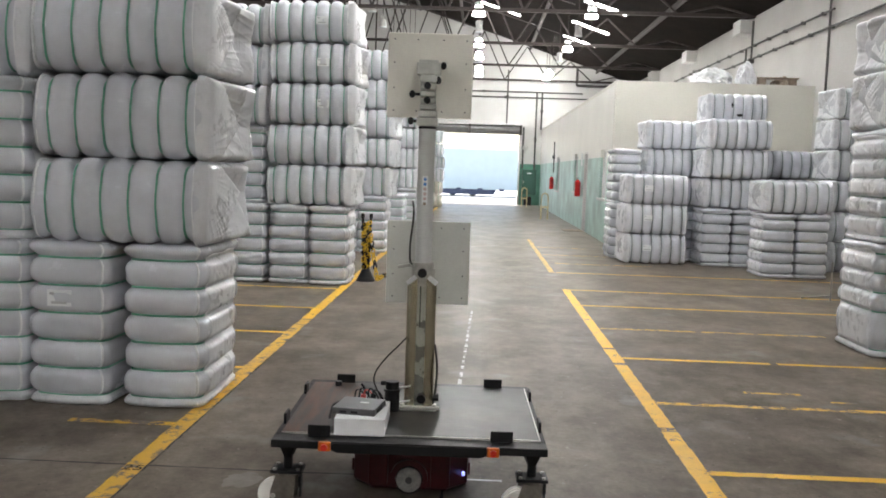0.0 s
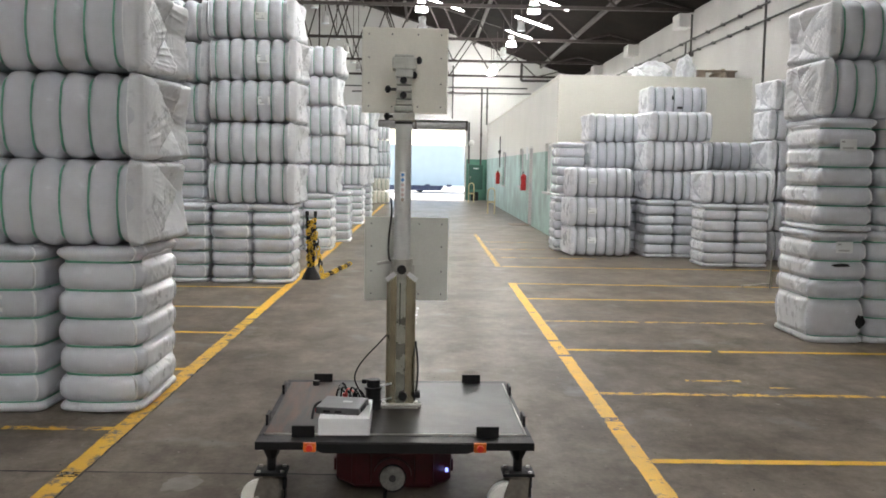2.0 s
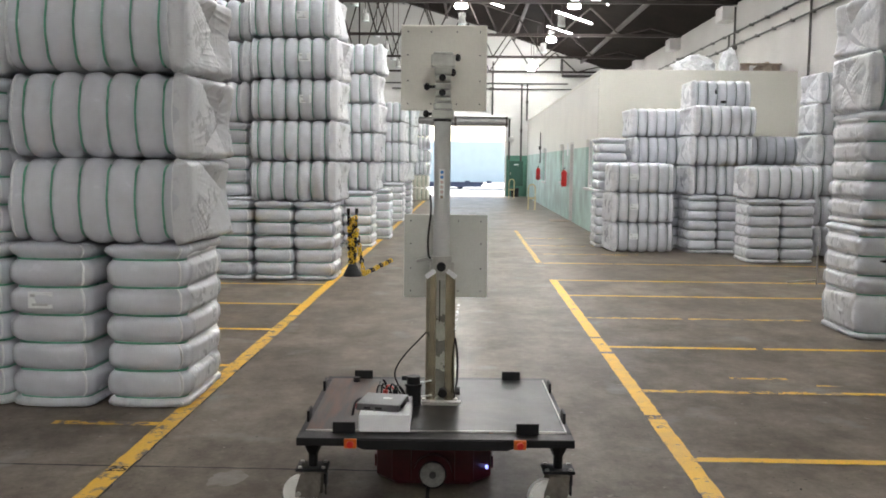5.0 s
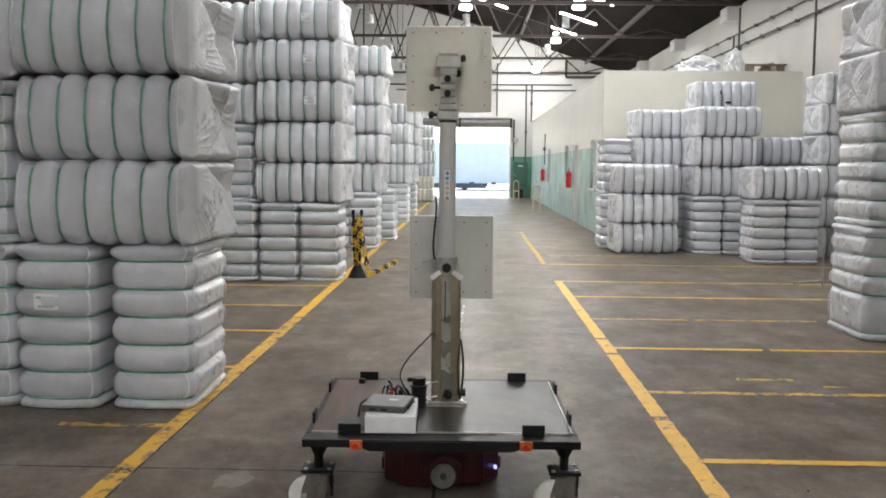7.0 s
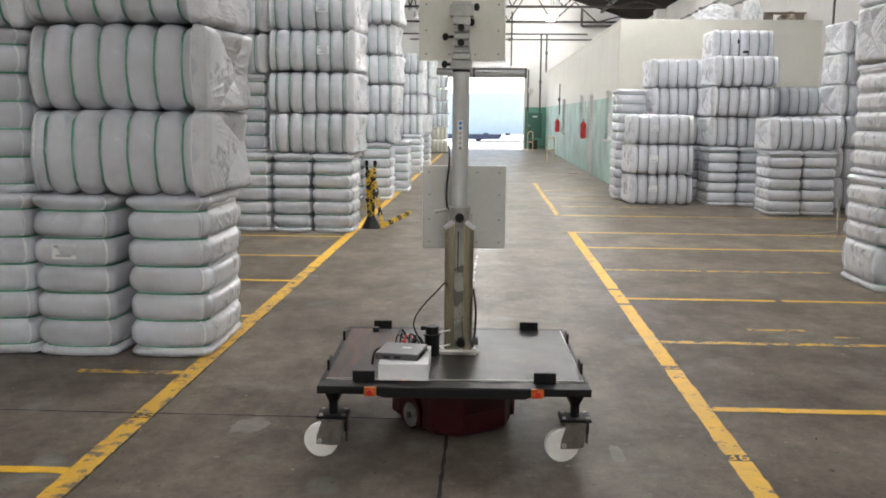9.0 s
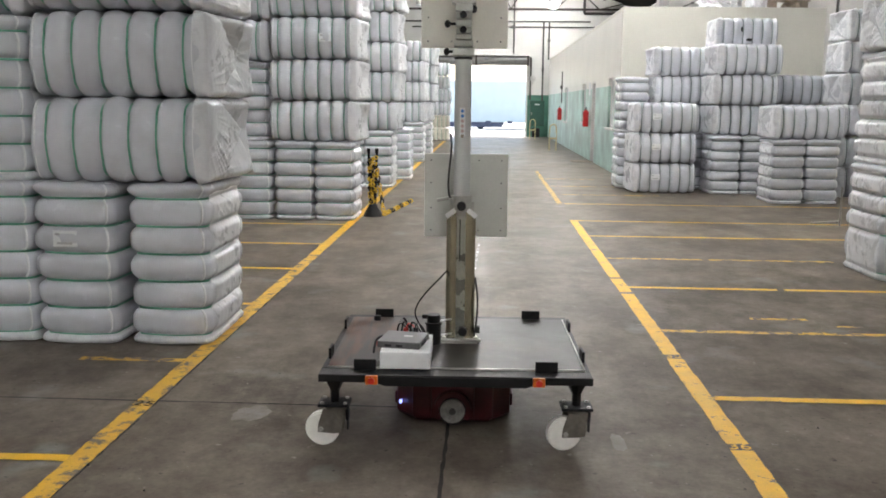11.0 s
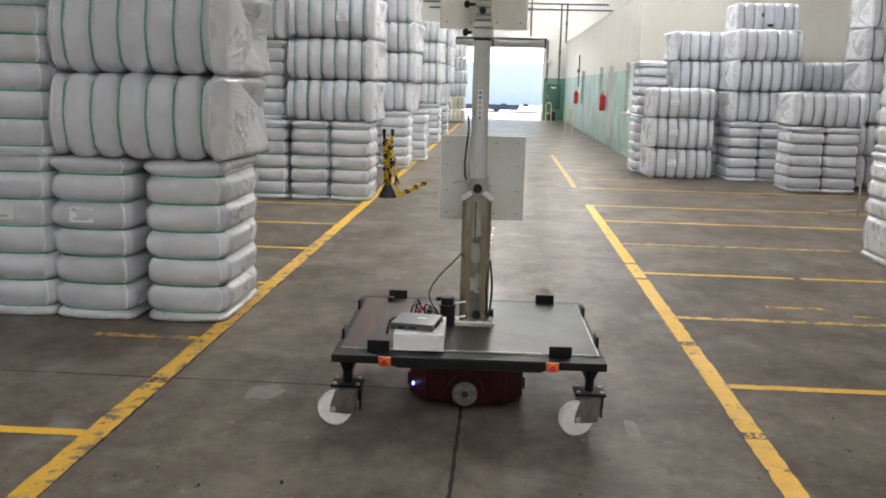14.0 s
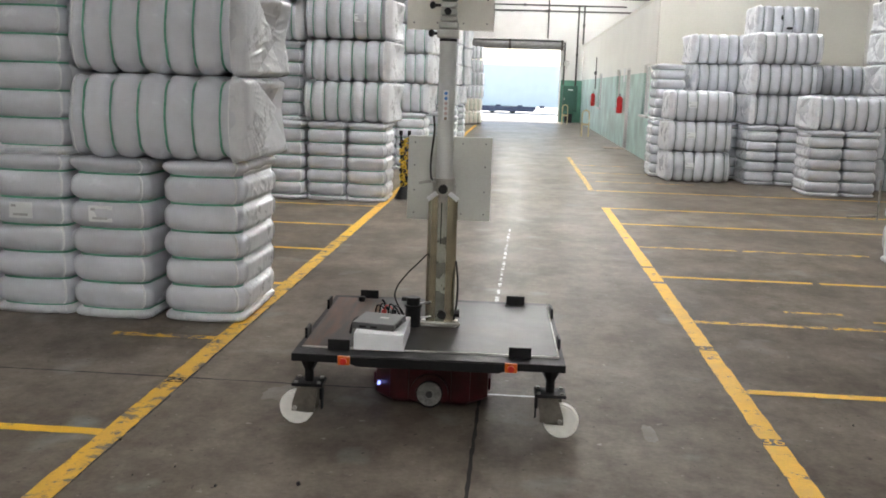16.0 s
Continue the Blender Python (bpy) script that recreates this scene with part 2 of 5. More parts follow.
M_RUBBER = mat("black_plastic", (0.011, 0.011, 0.012), 0.5, 0, 14, 0.2, 0.05, spec=0.3)
M_RUST = deck_sheet_paint("sheen_and_stain_sheet", (0.004, 0.0038, 0.0038), (0.019, 0.018, 0.017), (0.045, 0.034, 0.028), (2.2, 2.2, 1), 0.55)
M_RUSTY = deck_sheet_paint("rust_streaks", (0.014, 0.012, 0.011), (0.075, 0.06, 0.05), (0.14, 0.05, 0.02), (9, 1.2, 1), 0.46)
M_NYLON = mat("white_nylon", (0.86, 0.85, 0.81), 0.4, 0, 14, 0.05, 0.03)
M_RED = mat("dark_red_paint", (0.075, 0.003, 0.008), 0.4, 0, 10, 0.2, 0.05)
M_ORANGE = mat("orange_lens", (0.6, 0.14, 0.02), 0.35, 0, 20, 0.1, 0)
M_LENS = mat("red_lens", (0.55, 0.03, 0.02), 0.3, 0, 20, 0.1, 0)
M_BLUE = mat("blue_indicator", (0.25, 0.3, 1.0), 0.4, 0, 20, 0.02, 0, glow=0.9)
M_REDLED = mat("red_indicator", (1.0, 0.05, 0.03), 0.4, 0, 20, 0.02, 0, glow=2.5)
M_BOARD = mat("grey_board", (0.56, 0.57, 0.53), 0.5, 0, 5, 0.06, 0.03, 90)
M_BOARD_TOP = mat("cream_board", (0.72, 0.70, 0.63), 0.55, 0, 5, 0.05, 0.03, 90)
M_MASTCOVER = mat("anodised_channel", (0.42, 0.38, 0.27), 0.22, 0.75, 9, 0.12, 0.03, 80)
M_TUBE = mat("grey_tube", (0.55, 0.56, 0.55), 0.4, 0.1, 6, 0.06, 0.02)
M_CLAMP = mat("grey_clamp_paint", (0.52, 0.53, 0.49), 0.45, 0.0, 16, 0.1, 0.05)
M_FOAM = mat("white_foam_block", (0.78, 0.79, 0.8), 0.8, 0, 20, 0.03, 0.15, 220)
M_DEVICE = mat("grey_metal_case", (0.13, 0.13, 0.135), 0.4, 0.5, 18, 0.1, 0.03)
M_YOKE = mat("dull_zinc_plate", (0.2, 0.185, 0.16), 0.4, 0.4, 18, 0.2, 0.05)
# paler metal that carries the mast channel's highlight in its colour
M_SHEEN = mat("sheen_strip_metal", (0.4, 0.41, 0.36), 0.28, 0.6, 10, 0.15, 0.03, 80)
M_DISC = mat("ribbed_disc_metal", (0.42, 0.42, 0.4), 0.4, 0.3, 30, 0.2, 0.05)
M_RED_PLASTIC = mat("red_plastic", (0.5, 0.05, 0.04), 0.4, 0, 20, 0.1, 0)
M_EXT = mat("extinguisher_red", (0.6, 0.025, 0.025), 0.3, 0, 10, 0.06, 0)
M_SAFETY = mat("safety_yellow", (0.78, 0.5, 0.03), 0.45, 0, 12, 0.1, 0.05)
M_PANEL = mat("dark_green_cabinet_paint", (0.03, 0.1, 0.075), 0.4, 0, 8, 0.1, 0.02)
M_BRASS = mat("pale_yellow_post_paint", (0.65, 0.55, 0.32), 0.4, 0.1, 10, 0.1, 0.02)
M_TRAILER = mat("trailer_side_paint", (0.5, 0.58, 0.61), 0.4, 0, 2, 0.03, 0.02)
M_CHASSIS = mat("trailer_chassis", (0.06, 0.07, 0.12), 0.6, 0, 5, 0.2, 0.05)
M_GROUND = mat("pale_yard_concrete", (0.5, 0.48, 0.45), 0.7, 0, 0.5, 0.1, 0.1, 20)
M_WOOD = mat("old_board", (0.3, 0.24, 0.19), 0.7, 0, 6, 0.2, 0.2, 40)
M_BLUEMARK = mat("blue_sticker", (0.08, 0.25, 0.6), 0.5, 0, 20, 0.05, 0)
M_PINKMARK = mat("faded_sticker", (0.55, 0.42, 0.4), 0.5, 0, 20, 0.05, 0)
M_SPILL = mat("glass_block", (0.75, 0.8, 0.82), 0.2, 0, 5, 0.03, 0)

# ---- mesh helpers ----


def box_bm(bm, a, b, bevel=0.0, m=None):
    g = bmesh.ops.create_cube(bm, size=1)
    for v in g["verts"]:
        v.co = Vector([(a[i] + b[i]) / 2 + v.co[i] * abs(b[i] - a[i]) for i in range(3)])
    if bevel:
        edges = list({e for v in g["verts"] for e in v.link_edges})
        r = bmesh.ops.bevel(bm, geom=edges, offset=bevel, segments=2, affect="EDGES", profile=0.6)
        vs = list({v for f in r["faces"] for v in f.verts})
        if m:
            # bevel keeps the solid connected: gather every vertex of it
            seen, todo = set(vs), list(vs)
            while todo:
                for e in todo.pop().link_edges:
                    for w in e.verts:
                        if w not in seen:
                            seen.add(w)
                            todo.append(w)
            bmesh.ops.transform(bm, matrix=m, verts=list(seen))
    elif m:
        bmesh.ops.transform(bm, matrix=m, verts=g["verts"])
    return bm


def rod_bm(bm, p, q, r, r2=None, seg=14):
    p, q = Vector(p), Vector(q)
    d = q - p
    m = Matrix.Translation((p + q) / 2) @ d.to_track_quat("Z", "Y").to_matrix().to_4x4()
    bmesh.ops.create_cone(bm, cap_ends=True, segments=seg, radius1=r, radius2=r if r2 is None else r2, depth=d.length, matrix=m)
    return bm


def link(name, bm, material, smooth=False):
    me = bpy.data.meshes.new(name)
    bm.to_mesh(me)
    bm.free()
    me.materials.append(material)
    if smooth:
        for p in me.polygons:
            p.use_smooth = True
    return me


def part(name, bm, material, parent, label="", smooth=False):
    ob = new(name, link(name, bm, material, smooth))
    ob.parent = parent
    if label:
        ob["label"] = label
    return ob


def boxp(name, a, b, material, parent, label="", bevel=0.0):
    return part(name, box_bm(bmesh.new(), a, b, bevel), material, parent, label)


def rodp(name, p, q, r, material, parent, label="", r2=None, seg=14):
    return part(name, rod_bm(bmesh.new(), p, q, r, r2, seg), material, parent, label, False)


def thing(name, label, category, m=None, group="", kind=""):
    e = new(name)
    e.empty_display_size = 0.2
    if m:
        e.matrix_basis = m
    return tagged(e, label, category, group, kind)


def slab(name, a, b, material, label, category, bevel=0.0):
    return tagged(new(name, link(name, box_bm(bmesh.new(), a, b, bevel), material)), label, category, "", "structure")


def tube_curve(name, pts, r, material, parent=None, label=""):
    """A cable: a round tube along smooth points."""
    bm = bmesh.new()
    P = [Vector(p) for p in pts]
    path = []
    for i in range(len(P) - 1):
        p0, p1, p2, p3 = P[max(0, i - 1)], P[i], P[i + 1], P[min(len(P) - 1, i + 2)]
        for k in range(8):
            t = k / 8
            path.append(0.5 * (2 * p1 + (p2 - p0) * t + (2 * p0 - 5 * p1 + 4 * p2 - p3) * t * t + (3 * p1 - p0 - 3 * p2 + p3) * t ** 3))
    path.append(P[-1])
    rings = []
    for i, c in enumerate(path):
        d = (path[min(i + 1, len(path) - 1)] - path[max(i - 1, 0)]).normalized()
        q = d.to_track_quat("Z", "Y").to_matrix()
        rings.append([bm.verts.new(c + q @ Vector((math.cos(a) * r, math.sin(a) * r, 0))) for a in [k * math.pi / 3 for k in range(6)]])
    for a, b in zip(rings, rings[1:]):
        for k in range(6):
            bm.faces.new((a[k], a[(k + 1) % 6], b[(k + 1) % 6], b[k]))
    return part(name, bm, material, parent, label, True)


# ---- the hall ----
XR, XL, YE, YB = 6.95, -16.95, 43.5, -12.0
RIDGE, EAVE, SLOPE = -5.0, 5.72, 0.3213


def roof_z(x):
    return EAVE + (XR - x) * SLOPE if x > RIDGE else EAVE + (x - XL) * SLOPE


slab("floor", (XL - 0.3, YB - 0.3, -0.2), (XR + 0.3, YE + 0.3, 0), M_FLOOR, "worn grey concrete warehouse floor with stains and scuffs", "floor")
slab("ground", (-400, YE + 0.3, -0.25), (400, 900, -0.02), M_GROUND, "pale concrete yard outside the open dock door", "ground")
slab("wall_right", (XR, YB, 0), (XR + 0.3, YE, EAVE), M_SHADED_WALL, "off-white painted warehouse side wall with conduits, shade in its colour", "wall")
slab("wall_left", (XL - 0.3, YB, 0), (XL, YE, EAVE), M_WALL, "white painted warehouse side wall", "wall")
# unseen wall added to close the hall, darkened to cut bounced light
slab("wall_back", (XL - 0.3, YB - 0.3, 0), (XR + 0.3, YB, 10.5), M_SHADED_WALL, "unseen warehouse back wall, toned down to cut bounced light", "wall")

# end wall with the dock opening through it
DX0, DX1, DZ = -3.4, 1.76, 3.27
bm = bmesh.new()
cuts = [XL - 0.3, RIDGE, DX0, DX1, XR + 0.3]
for p, q in zip(cuts, cuts[1:]):
    tops = [roof_z(min(max(x, XL), XR)) + 0.1 for x in (p, q)]
    cells = [((DZ, DZ), tops)] + ([((0, 0), (DZ, DZ))] if q <= DX0 or p >= DX1 else [])
    for (a0, a1), (b0, b1) in cells:
        v = [bm.verts.new((x, y, z)) for y in (YE, YE + 0.3) for x, z in ((p, a0), (q, a1), (q, b1), (p, b0))]
        for f in ((0, 1, 2, 3), (7, 6, 5, 4), (0, 4, 5, 1), (1, 5, 6, 2), (2, 6, 7, 3), (3, 7, 4, 0)):
            bm.faces.new([v[i] for i in f])
# drop the inner faces between cells and weld the rest into one wall
seen = {}
for f in bm.faces:
    seen.setdefault(tuple(round(c, 3) for c in f.calc_center_median()), []).append(f)
bmesh.ops.delete(bm, geom=[f for fs in seen.values() if len(fs) > 1 for f in fs], context="FACES")
bmesh.ops.remove_doubles(bm, verts=bm.verts, dist=0.001)
bmesh.ops.recalc_face_normals(bm, faces=bm.faces)
wall_end = tagged(new("wall_end", link("wall_end", bm, M_END)), "white gable end wall with a dark green painted dado", "wall", "", "structure")

# roof in two slopes with skylight sheets let into it
# sheets before y 29 are unseen, added and spaced to light the hall
SKY_RIGHT = [(3.1, 4.45, y) for y in (-9.8, -7.4, -5.0, -1.8, 9.6, 17.2, 21.0, 24.8, 30.0, 34.1, 37.6)]
SKY_UPPER = [(0.4, 1.35, y) for y in (-9.8, -7.4, -5.0, -2.2, 8.4, 11.5, 15.3, 19.1, 23.0)] + [(-0.25, 1.35, y) for y in (29.4, 36.7)] + [(-1.9, -0.9, y) for y in (-9.8, -7.4, -5.0, 7.7, 9.6, 11.5, 15.3, 19.1, 23.0)]
# no sheet is seen on the left slope; all are added light
SKY_LEFT_ADDED = [(-13.4, -12.0, y) for y in (-9.4, -1.8, 5.8, 13.4, 21.0, 28.6, 36.2)] + [(-7.4, -6.4, y) for y in (-1.8, 5.8, 13.4, 21.0, 28.6, 36.2, 40.0)]
HALF = 0.34
for side, x0, x1, holes in (("right", RIDGE, XR + 0.3, SKY_RIGHT + SKY_UPPER), ("left", XL - 0.3, RIDGE, SKY_LEFT_ADDED)):
    xs = sorted({x0, x1, *[h[0] for h in holes], *[h[1] for h in holes]})
    ys = sorted({YB - 0.3, YE + 0.3, *[h[2] - HALF for h in holes], *[h[2] + HALF for h in holes]})
    bm = bmesh.new()
    for i in range(len(xs) - 1):
        for j in range(len(ys) - 1):
            cx, cy = (xs[i] + xs[i + 1]) / 2, (ys[j] + ys[j + 1]) / 2
            if any(h[0] < cx < h[1] and abs(h[2] - cy) < HALF for h in holes):
                continue
            q = [(xs[i], ys[j]), (xs[i + 1], ys[j]), (xs[i + 1], ys[j + 1]), (xs[i], ys[j + 1])]
            zz = lambda x: EAVE + (XR - x) * SLOPE if side == "right" else EAVE + (x - XL) * SLOPE
            lo = [bm.verts.new((x, y, zz(x))) for x, y in q]
            hi = [bm.verts.new((x, y, zz(x) + 0.12)) for x, y in q]
            bm.faces.new(lo[::-1])
            bm.faces.new(hi)
            for k in range(4):
                bm.faces.new((lo[k], lo[(k + 1) % 4], hi[(k + 1) % 4], hi[k]))
    tagged(new("ceiling_" + side, link("ceiling_" + side, bm, M_ROOF)), "dark boarded underside of the pitched roof", "roof", "", "structure")
    for a, b, y in holes:
        bm = bmesh.new()
        ang = -math.atan(SLOPE) if side == "right" else math.atan(SLOPE)
        ln = (b - a) / math.cos(ang)
        box_bm(bm, (-ln / 2, -HALF, -0.006), (ln / 2, HALF, 0.006), m=Matrix.Translation(((a + b) / 2, y, zz((a + b) / 2) + 0.07)) @ Matrix.Rotation(-ang, 4, "Y"))
        tagged(new("skylight", link("skylight", bm, M_SKY)), "bright translucent skylight sheet in the dark roof, out-of-view ones added for light", "skylight", "skylights in the roof", "structure")


# roof trusses
def bar(bm, p, q, w):
    p, q = Vector(p), Vector(q)
    d = q - p
    m = Matrix.Translation((p + q) / 2) @ d.to_track_quat("Z", "Y").to_matrix().to_4x4()
    box_bm(bm, (-w / 2, -w / 2, -d.length / 2), (w / 2, w / 2, d.length / 2), m=m)


def truss(y):
    t = thing("roof_truss", "dark painted steel roof truss with diagonal webs", "truss", pose(0, y, 0), "roof trusses")
    zc = EAVE
    for nm, p, q, w in (("bottom_chord", (XL, 0, zc), (XR, 0, zc), 0.09), ("top_chord", (XR, 0, zc + 0.12), (RIDGE, 0, roof_z(RIDGE) - 0.08), 0.1),
                        ("top_chord", (XL, 0, zc + 0.12), (RIDGE, 0, roof_z(RIDGE) - 0.08), 0.1), ("king_post", (RIDGE, 0, zc), (RIDGE, 0, roof_z(RIDGE) - 0.1), 0.07)):
        bm = bmesh.new()
        bar(bm, p, q, w)
        part(nm, bm, M_STEEL, t)
    n = 6
    for s in (1, -1):
        half = (XR - RIDGE) if s > 0 else (RIDGE - XL)
        for k in range(n):
            xa, xb = RIDGE + s * half * k / n, RIDGE + s * half * (k + 1) / n
            xm = (xa + xb) / 2
            for p, q in (((xa, 0, zc), (xm, 0, roof_z(xm) - 0.08)), ((xm, 0, roof_z(xm) - 0.08), (xb, 0, zc))):
                bm = bmesh.new()
                bar(bm, p, q, 0.05)
                part("web", bm, M_STEEL, t)
    return t


for y in (-6.8, -0.5, 5.8, 12.1, 18.4, 24.7, 31.0, 37.3, 43.2):
    truss(y)
for x in (-14, -11, -8, -3.0, -1.0, 2.1, 5.2):
    slab("roof_purlin", (x - 0.05, YB, roof_z(x) - 0.14), (x + 0.05, YE, roof_z(x) - 0.02), M_STEEL, "dark steel purlin under the roof", "beam")


# lamps in rows along the hall
def highbay(x, y, z, lit):
    lab = "glowing white high-bay lamp hung from the roof" if lit else "unlit metal high-bay lamp hung from the roof"
    t = thing("high_bay_lamp", lab, "lamp", pose(x, y, z, 0, 0, 0), "high-bay lamps")
    rodp("rod", (0, 0, 0.2), (0, 0, roof_z(x) - z), 0.012, M_STEEL, t)
    bm = bmesh.new()
    rod_bm(bm, (0, 0, 0.1), (0, 0, 0.22), 0.07, 0.05)
    for a in range(8):
        box_bm(bm, (0.05, -0.006, 0.08), (0.11, 0.006, 0.2), m=Matrix.Rotation(a * math.pi / 4, 4, "Z"))
    part("housing", bm, M_ALU, t)
    rodp("reflector", (0, 0, -0.12), (0, 0, 0.1), 0.17 if lit else 0.12, M_LAMP if lit else M_ALU, t, "glowing reflector" if lit else "", r2=0.09, seg=20)
    rodp("lens", (0, 0, -0.15), (0, 0, -0.12), 0.16 if lit else 0.11, M_LAMP if lit else M_SPILL, t, seg=20)


# lit lamps at y 12.5 and 18.8 are unseen, added to continue the rows
for y, lit in ((12.5, 1), (18.8, 1), (25.3, 1), (28.4, 0), (31.5, 1), (35.0, 1), (38.8, 1), (41.2, 1)):
    highbay(-0.2, y, 5.8, lit)
for y, lit in ((12.5, 1), (18.8, 1), (25.2, 1), (28.6, 0), (32.0, 1), (35.3, 0), (38.3, 0), (40.4, 1), (41.9, 1)):
    highbay(2.8, y, 5.8, lit)
for y in (22.5, 25.2, 27.9, 31.3, 35.0, 38.2, 41.0):
    highbay(-3.05, y, 5.8, 0)

# the low annex along the right side
AX, AY, AZ = 2.8, 20.0, 3.44
annex = slab("wall_annex_front", (AX, AY, 0), (XR, AY + 0.2, AZ), M_CREAM, "cream painted front wall of the low annex", "wall")
# long wall with window and door openings cut through
OPEN = [(20.9, 22.0, 0.98, 2.1), (24.6, 25.4, 0.0, 2.1), (27.0, 28.0, 1.0, 2.1), (33.0, 34.3, 0.9, 2.1)]
bm = bmesh.new()
prev = AY + 0.2
for y0, y1, z0, z1 in OPEN:
    box_bm(bm, (AX, prev, 0), (AX + 0.2, y0, AZ))
    box_bm(bm, (AX, y0, z1), (AX + 0.2, y1, AZ))
    if z0:
        box_bm(bm, (AX, y0, 0), (AX + 0.2, y1, z0))
    prev = y1
box_bm(bm, (AX, prev, 0), (AX + 0.2, YE, AZ))
tagged(new("wall_annex_side", link("wall_annex_side", bm, M_ANNEX)), "long cream annex wall with a teal painted dado", "wall", "", "structure")
slab("annex_roof", (AX, AY, AZ), (XR, YE, AZ + 0.08), M_CREAM, "flat cream roof slab of the low annex", "roof")
for i, (y0, y1, z0, z1) in enumerate(OPEN):
    if z0:
        w = thing("window_%d" % (i + 1), "recessed white framed window in the teal wall", "window", pose(AX, y0, z0), "", "structure")
        W, H = y1 - y0, z1 - z0
        for a, b in (((0.06, 0, 0), (0.11, 0.05, H)), ((0.06, W - 0.05, 0), (0.11, W, H)), ((0.06, 0.05, H - 0.05), (0.11, W - 0.05, H)), ((0.06, 0.05, 0), (0.11, W - 0.05, 0.05)), ((0.06, W / 2 - 0.02, 0.05), (0.11, W / 2 + 0.02, H - 0.05))):
            boxp("window_frame", a, b, M_WALL, w)
        boxp("pane", (0.08, 0.05, 0.05), (0.09, W / 2 - 0.02, H - 0.05), M_SPILL, w)
        boxp("pane", (0.08, W / 2 + 0.02, 0.05), (0.09, W - 0.05, H - 0.05), M_SPILL, w)
        boxp("window_sill", (-0.06, -0.04, -0.05), (0.06, W + 0.04, 0), M_WALL, w, bevel=0.008)
    else:
        w = thing("door_1", "plain white annex door in a white frame", "door", pose(AX, y0, z0), "", "structure")
        boxp("leaf", (0.08, 0.05, 0.01), (0.12, y1 - y0 - 0.05, 2.05), M_WALL, w)
        boxp("door_frame", (0.0, 0, 0), (0.15, 0.05, 2.1), M_WALL, w)
        boxp("door_frame", (0.0, y1 - y0 - 0.05, 0), (0.15, y1 - y0, 2.1), M_WALL, w)
        boxp("door_frame", (0.0, 0.05, 2.05), (0.15, y1 - y0 - 0.05, 2.1), M_WALL, w)
        rodp("handle", (0.04, 0.14, 1.0), (0.04, 0.26, 1.0), 0.01, M_GALV, w)
tagged(new("door_mat", link("door_mat", box_bm(bmesh.new(), (AX - 0.55, 24.6, 0.0), (AX - 0.05, 25.4, 0.015), 0.005), M_WOOD)), "brown door mat on the concrete by the annex door", "mat")


# ---- dock door, yard and trailer ----
sh = thing("dock_shutter", "grey roller shutter rolled up over the open dock", "shutter", pose(0, YE, 0))
rodp("shutter_roll", (DX0, -0.2, DZ + 0.2), (DX1, -0.2, DZ + 0.2), 0.17, M_SHUTTER, sh, seg=20)
boxp("shutter_hood", (DX0 - 0.1, -0.4, DZ + 0.39), (DX1 + 0.1, -0.003, DZ + 0.44), M_WALL, sh)
for x in (DX0 - 0.1, -0.6, DX1):
    boxp("bracket", (x, -0.4, DZ - 0.05), (x + 0.1, -0.003, DZ + 0.39), M_STEEL, sh)
boxp("bottom_bar", (DX0, -0.26, DZ - 0.04), (DX1, -0.14, DZ + 0.03), M_SHUTTER, sh)
for x in (DX0 - 0.06, DX1):
    boxp("guide_rail", (x, -0.06, 0), (x + 0.07, -0.003, DZ - 0.05), M_WALL, sh)

tr = thing("trailer", "pale blue lorry trailer parked across the yard", "trailer", pose(0, 56, -0.02))
boxp("box_body", (-9.5, 0, 0.42), (3.4, 2.5, 2.85), M_TRAILER, tr, "pale trailer side", 0.03)
boxp("chassis", (-9.3, 0.3, 0.25), (1.0, 2.2, 0.418), M_CHASSIS, tr)
boxp("side_skirt", (-9.3, 0.02, 0.12), (0.9, 0.2, 0.415), M_CHASSIS, tr, "dark blue side skirt", 0.01)
for x in (-7.6, -6.2, -1.6, -0.4):
    rodp("wheel", (x, 0.25, 0.25), (x, 0.6, 0.25), 0.25, M_RUBBER, tr, seg=20)
for k in range(10):
    boxp("side_rail", (-9.2 + 1.3 * k, -0.03, 0.34), (-8.9 + 1.3 * k, -0.002, 0.5), M_CHASSIS, tr)

# conduits and pipes on the end wall and the side wall
def pipes(name, segs, r, label):
    t = thing(name, label, "pipe")
    for p, q in segs:
        rodp("pipe", p, q, r, M_PIPE, t, seg=10)
    for p, q in segs:
        m_ = (Vector(p) + Vector(q)) / 2
        boxp("clip", m_ - Vector((0.06, 0.06, 0.06)), m_ + Vector((0.06, 0.06, 0.06)), M_PIPE, t)
    return t


Yp = YE - 0.08
pipes("wall_pipe", [((-4.5, Yp, 5.2), (4.6, Yp, 5.2)), ((-3.5, Yp, 4.95), (5.6, Yp, 4.95)), ((1.15, Yp, 3.75), (1.15, Yp, 6.2))], 0.035, "grey conduits run across the white end wall")
pipes("wall_pipe", [((2.5, Yp, 0.9), (2.5, Yp, 5.2)), ((2.75, Yp, 3.5), (2.75, Yp, 5.2)), ((1.95, Yp, 1.7), (1.95, Yp, 3.6))], 0.04, "grey vertical conduits on the white end wall")
pipes("drain_pipe", [((4.3, Yp - 0.1, 5.55), (6.9, Yp - 0.1, 5.55)), ((4.3, Yp - 0.1, 5.55), (4.3, Yp - 0.1, 6.3))], 0.06, "dark bent drain pipe under the roof edge")
Xp = XR - 0.07
pipes("wall_conduit", [((Xp, 19, 4.95), (Xp, 43, 4.95)), ((Xp, 12, 4.62), (Xp, 43, 4.62))], 0.024, "grey conduits run along the white side wall")
